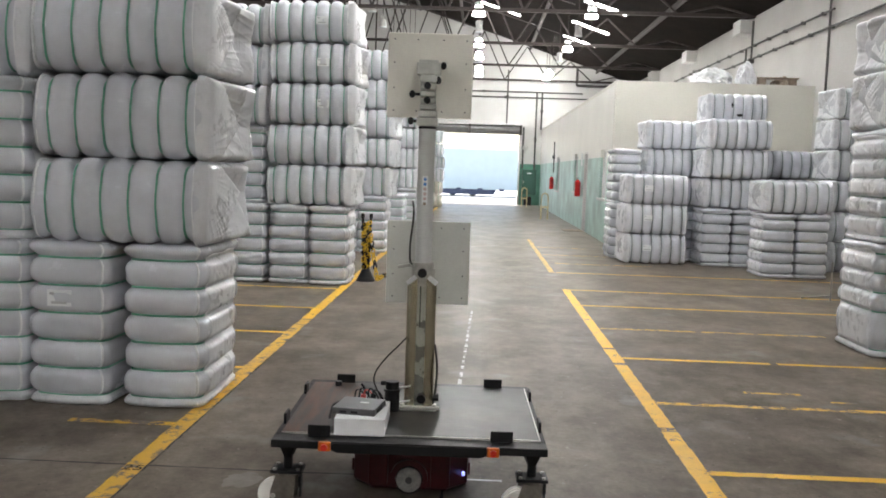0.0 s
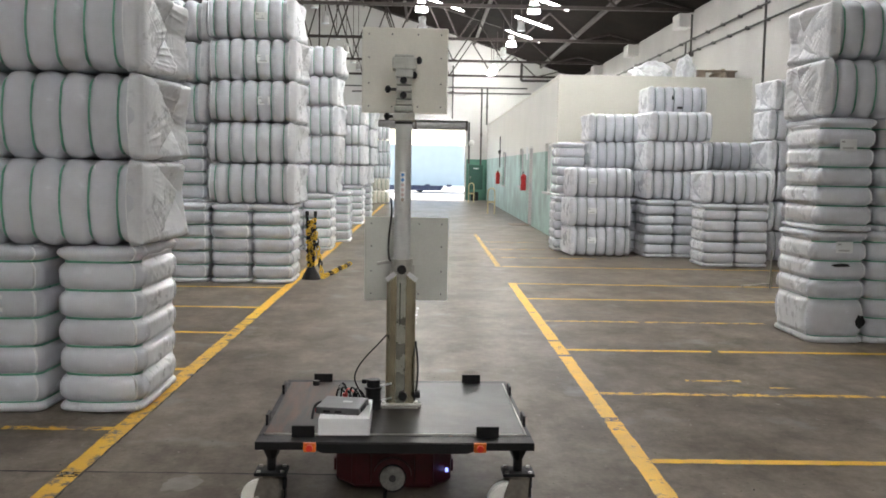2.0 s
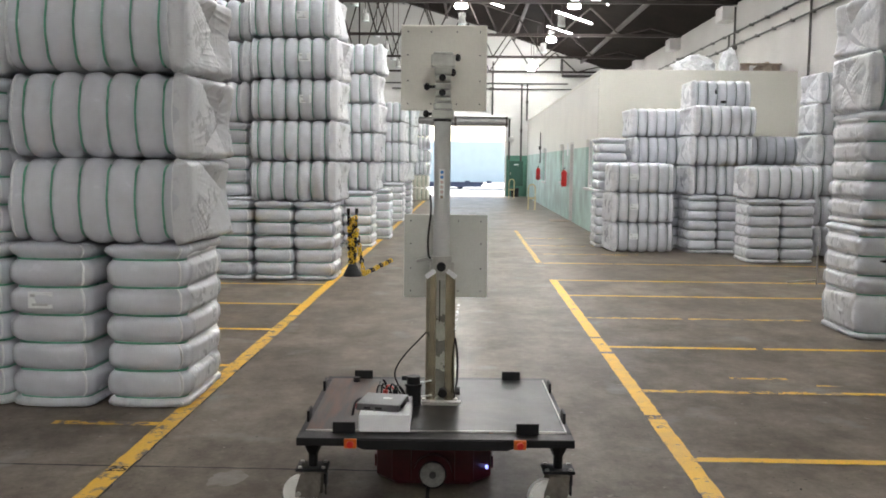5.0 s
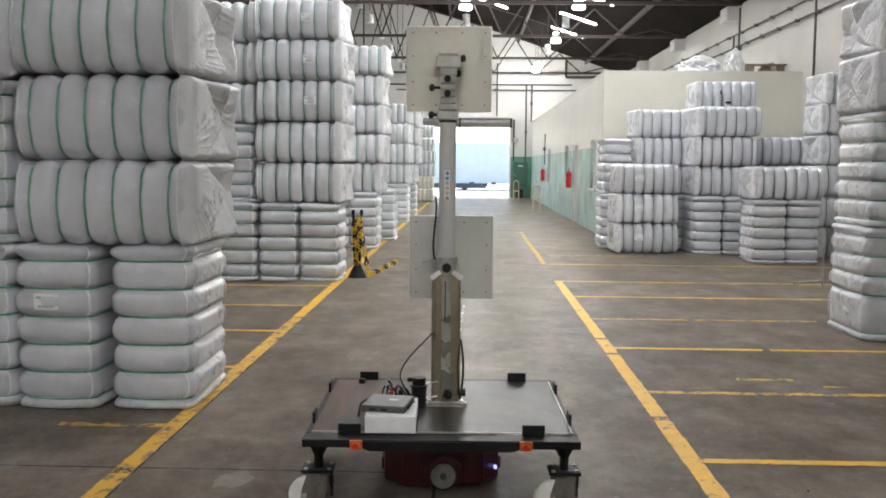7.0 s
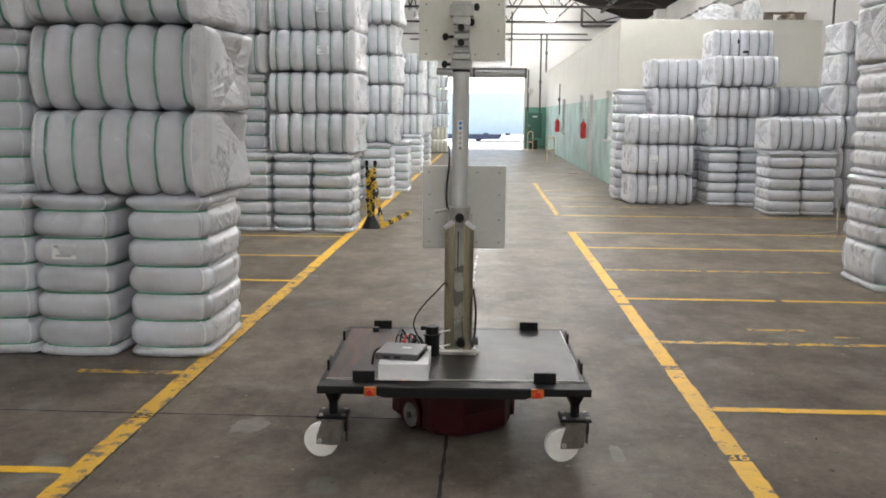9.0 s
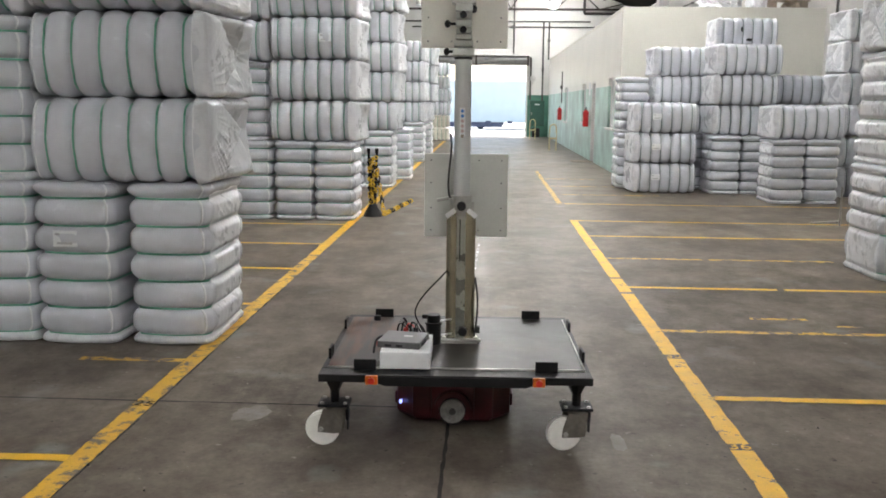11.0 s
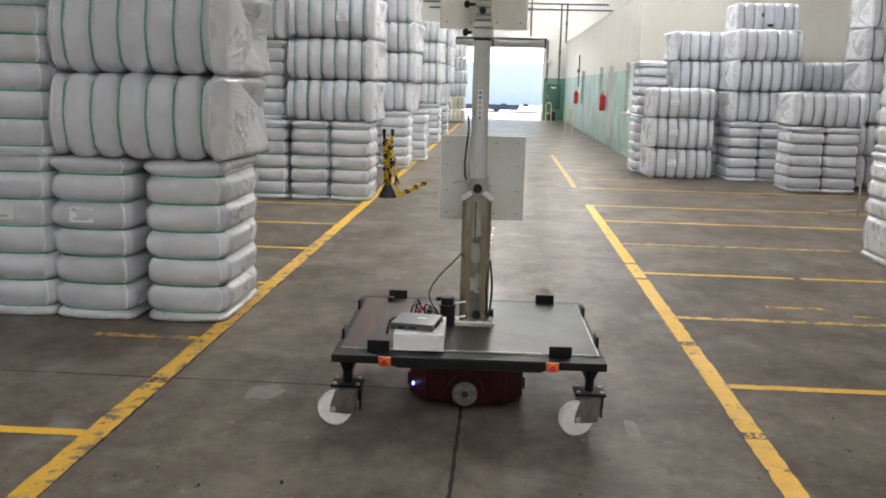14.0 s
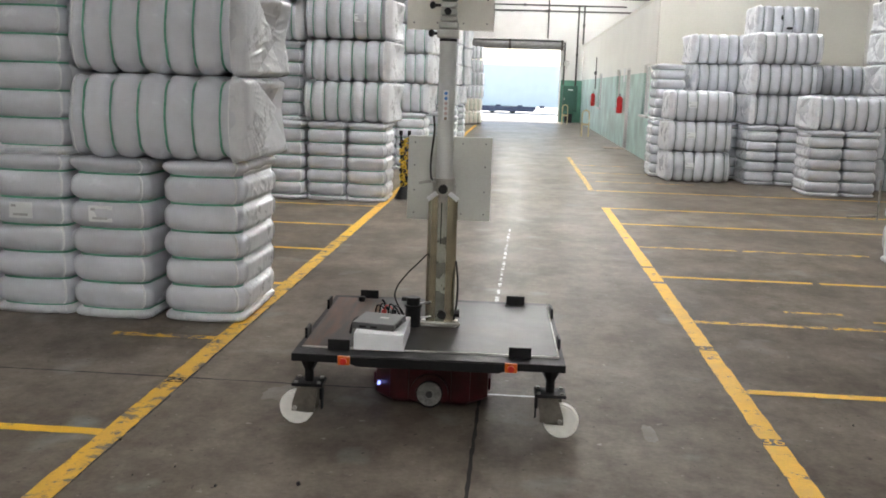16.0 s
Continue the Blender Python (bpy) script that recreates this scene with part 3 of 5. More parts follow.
pipes("wall_conduit", [((Xp, 24.6, 3.55), (Xp, 24.6, 5.6)), ((Xp, 25.1, 3.55), (Xp, 25.1, 4.95)), ((Xp, 19.2, 0.2), (Xp, 19.2, 5.65))], 0.026, "grey vertical conduits on the white side wall")
for y in (24.75, 31.05, 37.35):
    slab("wall_corbel", (XR - 0.36, y, 5.3), (XR, y + 0.7, EAVE - 0.06), M_WALL, "white painted corbel under the truss end", "corbel", 0.015)
clips = thing("conduit_clips", "dark clamps that hold the conduits to the side wall", "pipe clamp")
for k in range(20):
    boxp("clamp", (Xp - 0.035, 19.6 + 1.2 * k, 4.915), (Xp + 0.066, 19.64 + 1.2 * k, 4.985), M_PIPE, clips)
    boxp("clamp", (Xp - 0.035, 19.1 + 1.2 * k, 4.585), (Xp + 0.066, 19.14 + 1.2 * k, 4.655), M_PIPE, clips)

# cabinet, clock and posts by the dock
cab = thing("switch_cabinet", "dark green metal cabinet on the green wall", "cabinet", pose(1.95, YE, 0.5))
boxp("body", (0, -0.22, 0), (0.66, -0.003, 1.15), M_PANEL, cab, bevel=0.01)
boxp("door", (0.03, -0.24, 0.03), (0.63, -0.222, 1.12), M_PANEL, cab, bevel=0.005)
boxp("nameplate", (0.22, -0.246, 0.95), (0.44, -0.241, 1.0), M_PAPER, cab, "small pale nameplate")
boxp("handle", (0.06, -0.265, 0.5), (0.09, -0.241, 0.62), M_GALV, cab)
fan = thing("wall_fan", "round white fan on the end wall", "fan", pose(2.05, YE, 2.65))
bm = bmesh.new()
bmesh.ops.create_uvsphere(bm, u_segments=18, v_segments=10, radius=0.14, matrix=Matrix.Translation((0, -0.15, 0)) @ Matrix.Diagonal((1, 0.4, 1, 1)))
part("grille", bm, M_ALU, fan, smooth=True)
rodp("arm", (0, -0.12, -0.1), (0, -0.003, -0.25), 0.02, M_GALV, fan)
for x, y in ((1.95, 40.6), (2.15, 30.8)):
    p = thing("guard_post", "bent pale yellow tube guard post on the floor", "post", pose(x, y, 0), "guard posts")
    tube_curve("hoop", [(-0.1, 0, 0.0), (-0.1, 0, 0.7), (-0.02, 0, 0.83), (0.06, 0, 0.83), (0.12, 0, 0.7), (0.12, 0, 0.0)], 0.025, M_BRASS, p)
    boxp("crossbar", (-0.1, -0.012, 0.36), (0.12, 0.012, 0.42), M_BRASS, p)
boxb = tagged(new("waste_bin", link("waste_bin", box_bm(bmesh.new(), (2.05, 42.9, 0), (2.4, 43.2, 0.4), 0.02), M_RUBBER)), "small dark bin on the floor against the wall", "bin")


def extinguisher(y, z):
    t = thing("fire_extinguisher", "red fire extinguisher hung on the teal wall", "fire extinguisher", pose(AX - 0.1, y, z) @ Matrix.Scale(0.8, 4), "fire extinguishers")
    bm = bmesh.new()
    rod_bm(bm, (0, 0, 0.02), (0, 0, 0.5), 0.1, seg=22)
    rod_bm(bm, (0, 0, 0.5), (0, 0, 0.57), 0.1, 0.04, seg=22)
    rod_bm(bm, (0, 0, 0), (0, 0, 0.02), 0.085, seg=22)
    part("cylinder", bm, M_EXT, t, "red cylinder", False)
    boxp("instruction_label", (-0.105, -0.05, 0.2), (-0.098, 0.05, 0.36), M_PAPER, t, "white label")
    rodp("valve", (0, 0, 0.57), (0, 0, 0.63), 0.025, M_GALV, t)
    boxp("lever", (-0.02, -0.12, 0.62), (0.02, 0.03, 0.65), M_RUBBER, t)
    tube_curve("hose", [(0, 0.02, 0.6), (-0.03, 0.12, 0.56), (-0.05, 0.15, 0.4), (-0.06, 0.11, 0.22), (-0.06, 0.1, 0.14)], 0.014, M_RUBBER, t)
    boxp("bracket", (0.08, -0.06, 0.3), (0.119, 0.06, 0.36), M_GALV, t)
    return t


extinguisher(25.9, 0.9)
extinguisher(35.3, 0.92)
pipes("wall_conduit", [((AX - 0.03, 35.4, 1.55), (AX - 0.03, 35.4, 2.7))], 0.02, "thin conduit over the fire extinguisher")
sgn = tagged(new("wall_sign", link("wall_sign", box_bm(bmesh.new(), (AX - 0.02, 25.75, 1.75), (AX - 0.004, 26.05, 2.1), 0.003), M_PAPER)), "small white sign on the wall over the extinguisher", "sign")

# bundles left on the annex roof
def lump(name, x, y, z, rx, ry, rz, material, label, seed):
    bm = bmesh.new()
    bmesh.ops.create_icosphere(bm, subdivisions=4, radius=1)
    for v in bm.verts:
        n_ = noise.noise(v.co * 1.7 + Vector((seed, 0, 0))) * 0.35 + noise.noise(v.co * 5 + Vector((0, seed, 0))) * 0.16
        v.co = Vector((v.co.x * rx, v.co.y * ry, max(v.co.z, -0.35) * rz)) * (1 + n_)
    lo = min(v.co.z for v in bm.verts)
    for v in bm.verts:
        v.co += Vector((x, y, z - lo))
    return tagged(new(name, link(name, bm, material, False)), label, "tarpaulin")


# two heaps of loose white plastic, shaped as noisy lumps
lump("tarpaulin", 5.0, 21.0, AZ + 0.08, 0.5, 0.4, 0.28, M_FILM, "crumpled heap of white plastic on the annex roof", 3)
lump("tarpaulin", 5.75, 20.9, AZ + 0.08, 0.18, 0.25, 0.38, M_FILM, "upright bundle of white plastic on the annex roof", 7)
lump("sack", 6.6, 21.2, AZ + 0.08, 0.22, 0.3, 0.2, M_WOOD, "brown sack lying on the annex roof", 11)
pk = thing("plank", "old wooden plank lying on the annex roof", "plank", pose(6.0, 21.0, AZ + 0.08))
boxp("board", (0, -0.12, 0.22), (0.9, 0.12, 0.25), M_WOOD, pk)
boxp("block", (0.05, -0.1, 0), (0.2, 0.1, 0.22), M_WOOD, pk)
boxp("block", (0.7, -0.1, 0), (0.86, 0.1, 0.22), M_WOOD, pk)

# ---- floor markings ----


def marking(x0, y0, x1, y1, material, label="worn yellow floor line", z=0.004):
    n_ = max(2, int(max(x1 - x0, y1 - y0) / 0.06))
    along_y = (y1 - y0) > (x1 - x0)
    bm = bmesh.new()
    rows = []
    rnd_ = random.Random(int(x0 * 100 + y0 * 10))
    for k in range(n_ + 1):
        f = k / n_
        j0, j1 = rnd_.uniform(-0.004, 0.004), rnd_.uniform(-0.004, 0.004)
        a, b = ((x0 + j0, y0 + f * (y1 - y0), z), (x1 + j1, y0 + f * (y1 - y0), z)) if along_y else ((x0 + f * (x1 - x0), y0 + j0, z), (x0 + f * (x1 - x0), y1 + j1, z))
        rows.append((bm.verts.new(a), bm.verts.new(b)))
    for (a, b), (c, d) in zip(rows, rows[1:]):
        bm.faces.new((a, b, d, c))
    bmesh.ops.recalc_face_normals(bm, faces=bm.faces)
    if bm.faces and sum(f.normal.z for f in bm.faces) < 0:
        bmesh.ops.reverse_faces(bm, faces=bm.faces)
    return tagged(new("floor_marking", link("floor_marking", bm, material)), label + " on the concrete", "floor marking", "", "structure")


marking(-1.735, 2.0, -1.63, 9.0, M_YELLOW_WORN)
marking(-1.735, 9.0, -1.63, 37.0, M_YELLOW)
marking(1.10, 2.0, 1.20, 3.94, M_YELLOW)
marking(1.10, 4.02, 1.20, 5.43, M_YELLOW)
marking(1.10, 5.52, 1.20, 7.35, M_YELLOW)
marking(1.10, 7.42, 1.20, 8.0, M_YELLOW)
marking(1.10, 8.06, 1.20, 12.1, M_YELLOW)
marking(1.09, 14.1, 1.17, 21.0, M_YELLOW_OLD)
for y, x1, m_ in ((4.68, 3.6, M_YELLOW), (6.13, 5.0, M_YELLOW_OLD), (7.63, 2.42, M_YELLOW), (9.1, 3.4, M_YELLOW_OLD), (10.66, 5.2, M_YELLOW), (12.06, 6.2, M_YELLOW), (14.15, 6.0, M_YELLOW), (15.6, 2.9, M_YELLOW_OLD), (17.2, 2.4, M_YELLOW_OLD), (18.9, 2.2, M_YELLOW_OLD)):
    marking(1.202, y - 0.035, x1, y + 0.035, m_)
marking(2.48, 7.595, 6.0, 7.665, M_YELLOW)
marking(1.9, 6.52, 2.3, 6.57, M_YELLOW_OLD)
marking(2.44, 6.33, 2.62, 6.37, M_YELLOW_OLD)
for y, x0, m_ in ((3.64, -4.0, M_YELLOW), (5.15, -2.35, M_YELLOW_OLD), (6.7, -3, M_YELLOW), (8.2, -3.4, M_YELLOW), (9.7, -3.4, M_YELLOW), (11.3, -3.6, M_YELLOW)):
    marking(x0, y - 0.035, -1.737, y + 0.035, m_)
for k in range(16):
    y = 6.2 + k * 0.235
    marking(-0.135 + 0.004 * k, y, -0.11 + 0.004 * k, y + 0.16, M_WHITE_MARK, "rubbed white dashed line")
marking(-0.163, 1.5, -0.147, 4.4, M_JOINT, "dark expansion joint", 0.003)
marking(-8, 4.405, -0.14, 4.417, M_JOINT, "dark expansion joint", 0.0035)
marking(-0.13, 4.403, 0.13, 4.42, M_GALV, "bright metal joint strip", 0.005)

def stencil(word, x, y, material, turn):
    """Bay number in paint, flat on the floor."""
    cu = bpy.data.curves.new("bay_number", "FONT")
    cu.body, cu.size, cu.align_x, cu.align_y, cu.extrude = word, 0.105, "CENTER", "CENTER", 0.0006
    cu.materials.append(material)
    ob = new("bay_number", cu)
    ob.matrix_basis = pose(x, y, 0.0058, 0, 0, turn)
    return tagged(ob, "stencilled bay number in worn paint on the concrete", "floor marking", "", "structure")


stencil("36", 1.15, 3.98, M_YELLOW, 0)
stencil("35", 1.15, 5.475, M_YELLOW_WORN, 0)
stencil("25", -1.68, 4.36, M_JOINT, 0)
marking(-1.629, 2.0, -1.621, 7.2, M_JOINT, "dark crack along the painted line", 0.0035)
# dark specks placed from pixel positions, some fixed in the view, and pale scraped patches
M_SCUFF = worn_paint("pale_scraped_concrete", (0.185, 0.175, 0.155), 0.44, 0.66)
for x, y, r in ((-1.62, 3.57, 0.004), (-1.3, 3.34, 0.003), (-1.43, 3.24, 0.003), (-1.09, 3.19, 0.005), (-0.79, 3.25, 0.007), (1.59, 4.26, 0.004)):
    bm = bmesh.new()
    bmesh.ops.create_icosphere(bm, subdivisions=2, radius=r)
    for v in bm.verts:
        v.co *= 1 + 0.4 * noise.noise(v.co * 160 + Vector((x, y, 0)))
        v.co.y *= 1.9
    lo = min(v.co.z for v in bm.verts)
    for v in bm.verts:
        v.co += Vector((x, y, -lo))
    tagged(new("debris", link("debris", bm, M_TEAR)), "small black speck on the concrete floor", "debris", "floor debris")
for x, y, rx, ry, seed in ((-1.12, 4.27, 0.09, 0.12, 1), (0.62, 4.01, 0.03, 0.12, 2)):
    bm = bmesh.new()
    rnd_ = random.Random(seed)
    rim = [(1 + 0.3 * noise.noise(Vector((math.cos(q) * 1.6, math.sin(q) * 1.6, seed * 3.7))) + rnd_.uniform(-0.1, 0.1), q) for q in [k * math.pi / 14 for k in range(28)]]
    bm.faces.new([bm.verts.new((x + rx * k * math.cos(q), y + ry * k * math.sin(q), 0.0012)) for k, q in rim])
    tagged(new("floor_scuff", link("floor_scuff", bm, M_SCUFF)), "pale scraped patch on the worn concrete floor", "floor marking", "", "structure")

# ---- bales ----
BL, BD, BW = 1.0, 0.86, 0.515
SPACE = 0.17
STRAPS = [-0.425 + SPACE * k for k in range(6)]
ENDS = {False: (-0.53, 0.555), True: (-0.48, 0.52)}


NC = 8


def section(inset, bulge=0.022, grow=0.0, r=0.1):
    """Outline of a bale across its straps: a well rounded rectangle with a swollen front and back, as (y, z)."""
    hy, hz = BD / 2 - inset + grow, BW / 2 - inset + grow
    pts = []
    for cx, cz, a0 in ((hy - r, hz - r, 0), (-hy + r, hz - r, 90), (-hy + r, -hz + r, 180), (hy - r, -hz + r, 270)):
        for k in range(NC):
            a = radians(a0 + 90 * k / (NC - 1))
            pts.append((cx + r * math.cos(a), cz + r * math.sin(a)))
    out = []
    for i, p in enumerate(pts):
        out.append(p)
        if i % NC == NC - 1:
            q = pts[(i + 1) % len(pts)]
            nx, nz = (q[1] - p[1]), -(q[0] - p[0])
            ln = math.hypot(nx, nz)
            swell = bulge if abs(nx) > abs(nz) else 0.004
            for k in range(1, 6):
                f = k / 6
                s = swell * (1 - (2 * f - 1) ** 2)
                out.append((p[0] + (q[0] - p[0]) * f + nx / ln * s, p[1] + (q[1] - p[1]) * f + nz / ln * s))
    return out


PINCH, SQUARE = 0.04, 0.07


def bale_body(seed, upright, skip=()):
    """The wrapped body of a bale, pinched at its straps, and its welded seam; its axis is along x (or z when it stands upright)."""
    rnd_ = random.Random(seed)
    held = [q for k, q in enumerate(STRAPS) if k not in skip]
    stations = []
    for a, b in zip(held, held[1:]):
        for u in (0.0, 0.03, 0.07, 0.13, 0.22, 0.35, 0.5, 0.65, 0.78, 0.87, 0.93, 0.97):
            d = min(1, abs(2 * u - 1) / 0.95)
            stations.append((a + (b - a) * u, PINCH * d ** 3.6, 1 - d ** 4))
    stations.append((held[-1], PINCH, 0.0))
    lo, hi = ENDS[upright]
    if upright:
        head = [(lo, 0.075, 1), (lo + 0.004, 0.035, 1), (lo + 0.016, 0.004, 1), (lo + 0.034, 0.004, 1), (held[0] - 0.01, 0.034, 0.3)]
        tail = [(held[-1] + 0.008, 0.034, 0.3), (held[-1] + 0.03, 0.008, 1), (hi - 0.04, -0.004, 1), (hi - 0.02, 0.004, 1), (hi - 0.006, 0.03, 1), (hi, 0.08, 1)]
    else:
        head = [(lo, 0.085, 1), (lo + 0.008, 0.05, 1), (lo + 0.026, 0.024, 1), (lo + 0.05, 0.018, 1), (held[0] - 0.03, 0.02, 0.7), (held[0] - 0.01, 0.034, 0.3)]
        tail = [(held[-1] + 0.01, 0.034, 0.3), (held[-1] + 0.03, 0.02, 0.7), (hi - 0.06, 0.016, 1), (hi - 0.03, 0.026, 1), (hi - 0.01, 0.05, 1), (hi, 0.085, 1)]
    rings = head + stations + tail
    off = Vector((rnd_.uniform(0, 50), rnd_.uniform(0, 50), rnd_.uniform(0, 50)))
    lean = rnd_.uniform(-0.02, 0.02)
    verts, faces = [], []
    n_ = 0
    for s, inset, free in rings:
        sec = section(inset, r=SQUARE if upright else 0.1)
        n_ = len(sec)
        for y, z in sec:
            p = Vector((s, y, z))
            d = Vector((0, y, z)).normalized()
            w = noise.noise(p * 3.2 + off) * 0.016 + noise.noise(p * 11 + off) * 0.006
            # low dents and pulls across the wrap
            w -= 0.012 * max(0.0, 1 - 7 * abs(noise.noise(Vector((s * 2.5, y * 6, z * 6)) + off * 1.7))) * free
            p += d * w * (0.12 + 0.88 * free)
            p.x += noise.noise(Vector((y * 4, z * 4, s * 2)) + off) * 0.008 * free + lean * (abs(s) > 0.45) * z
            verts.append(p)
    edge = []
    if upright:
        flat = section(0, r=SQUARE)
        at = min(range(n_), key=lambda k: abs(flat[k][1] + 0.213) + (9 if flat[k][0] > 0 else 0))
        lines = []
        for i in range(1, len(rings) - 1):
            p = verts[i * n_ + at]
            lines.append((p + Vector((0, 0.016, -0.008)), p + Vector((0, -0.003, -0.007)), p + Vector((0, -0.006, 0.005)), p + Vector((0, 0.008, 0.012))))
        edge = lines
    else:
        for x_, g in ((hi - 0.078, -0.012), (hi - 0.073, 0.006), (hi - 0.067, 0.006), (hi - 0.062, -0.012)):
            edge.append([Vector((x_ + lean * z, y, z)) for y, z in section(0.016, 0.022, g)])
        edge = [list(q) for q in zip(*edge)]
        edge.append(edge[0])
    sv, sf = [p for row in edge for p in row], []
    for i in range(len(edge) - 1):
        for k in range(3):
            a = i * 4 + k
            sf.append((a, a + 1, a + 5, a + 4))
    for i in range(len(rings) - 1):
        for k in range(n_):
            a, b = i * n_ + k, i * n_ + (k + 1) % n_
            faces.append((a, b, b + n_, a + n_))
    for ring, sgn_ in ((0, -1), (len(rings) - 1, 1)):
        c = len(verts)
        verts.append(Vector((rings[ring][0] + sgn_ * 0.012, 0, 0)))
        inner = []
        for k in range(n_):
            p = verts[ring * n_ + k]
            inner.append(len(verts))
            verts.append(Vector((p.x + sgn_ * (0.01 + 0.012 * noise.noise(p * 7 + off)), p.y * 0.6, p.z * 0.6)))
        for k in range(n_):
            a, b = ring * n_ + k, ring * n_ + (k + 1) % n_
            f1, f2 = (a, inner[k], inner[(k + 1) % n_], b), (inner[k], c, inner[(k + 1) % n_])
            faces.append(f1 if sgn_ < 0 else f1[::-1])
            faces.append(f2 if sgn_ < 0 else f2[::-1])
    seam = finish(sv, sf, upright, "seam")
    seam.materials.append(M_SEAM)
    return finish(verts, faces, upright, "body"), seam


def finish(verts, faces, upright, name):
    if upright:
        co = [(-p[2], p[1], p[0] - ENDS[True][0]) for p in verts]
    else:
        co = [(p[0], p[1], p[2] + BW / 2) for p in verts]
    me = bpy.data.meshes.new(name)
    me.from_pydata(co, [], faces)
    bm = bmesh.new()
    bm.from_mesh(me)
    bmesh.ops.recalc_face_normals(bm, faces=bm.faces)
    bm.to_mesh(me)
    bm.free()
    for p in me.polygons:
        p.use_smooth = True
    return me


def strap_mesh(s, upright):
    verts, faces = [], []
    loops = []
    for ds, g in ((-0.006, -0.008), (-0.006, 0.004), (0.006, 0.004), (0.006, -0.008)):
        sec = section(PINCH - 0.003, 0.022, g, SQUARE if upright else 0.1)
        loops.append(len(verts))
        verts += [Vector((s + ds, y, z)) for y, z in sec]
        n_ = len(sec)
    for a, b in zip(loops, loops[1:]):
        for k in range(n_):
            faces.append((a + k, a + (k + 1) % n_, b + (k + 1) % n_, b + k))
    return finish(verts, faces, upright, "strap")


def hem_mesh(seed):
    """Ragged film hem spread on the floor round the foot of an upright bale."""
    rnd_ = random.Random(seed)
    off = Vector((rnd_.uniform(0, 50), rnd_.uniform(0, 50), 0))
    verts, faces = [], []
    n_ = 0
    for z, g in ((0.054, -0.034), (0.048, -0.012), (0.032, -0.001), (0.014, -0.003), (0.003, -0.016)):
        sec = section(0.0, 0.02, g, SQUARE)
        fine = []
        for i, p in enumerate(sec):
            q = sec[(i + 1) % len(sec)]
            for k in range(3):
                fine.append((p[0] + (q[0] - p[0]) * k / 3, p[1] + (q[1] - p[1]) * k / 3))
        n_ = len(fine)
        for y, x in fine:
            w = noise.noise(Vector((y * 14, x * 14, z * 8)) + off) * 0.010 + noise.noise(Vector((y * 40, x * 40, 0)) + off) * 0.005
            k_ = 1 + (w * (0.055 - z) / 0.05) / max(0.05, math.hypot(x, y))
            verts.append((-x * k_, y * k_, z + 0.4 * w * (z > 0.01) * (z < 0.05)))
    for a in range(4):
        for k in range(n_):
            faces.append((a * n_ + k, a * n_ + (k + 1) % n_, (a + 1) * n_ + (k + 1) % n_, (a + 1) * n_ + k))
    me = bpy.data.meshes.new("hem")
    me.from_pydata(verts, [], faces)
    bm = bmesh.new()
    bm.from_mesh(me)
    bmesh.ops.recalc_face_normals(bm, faces=bm.faces)
    bm.to_mesh(me)
    bm.free()
    for p in me.polygons:
        p.use_smooth = True
    me.materials.append(M_FILM)
    return me


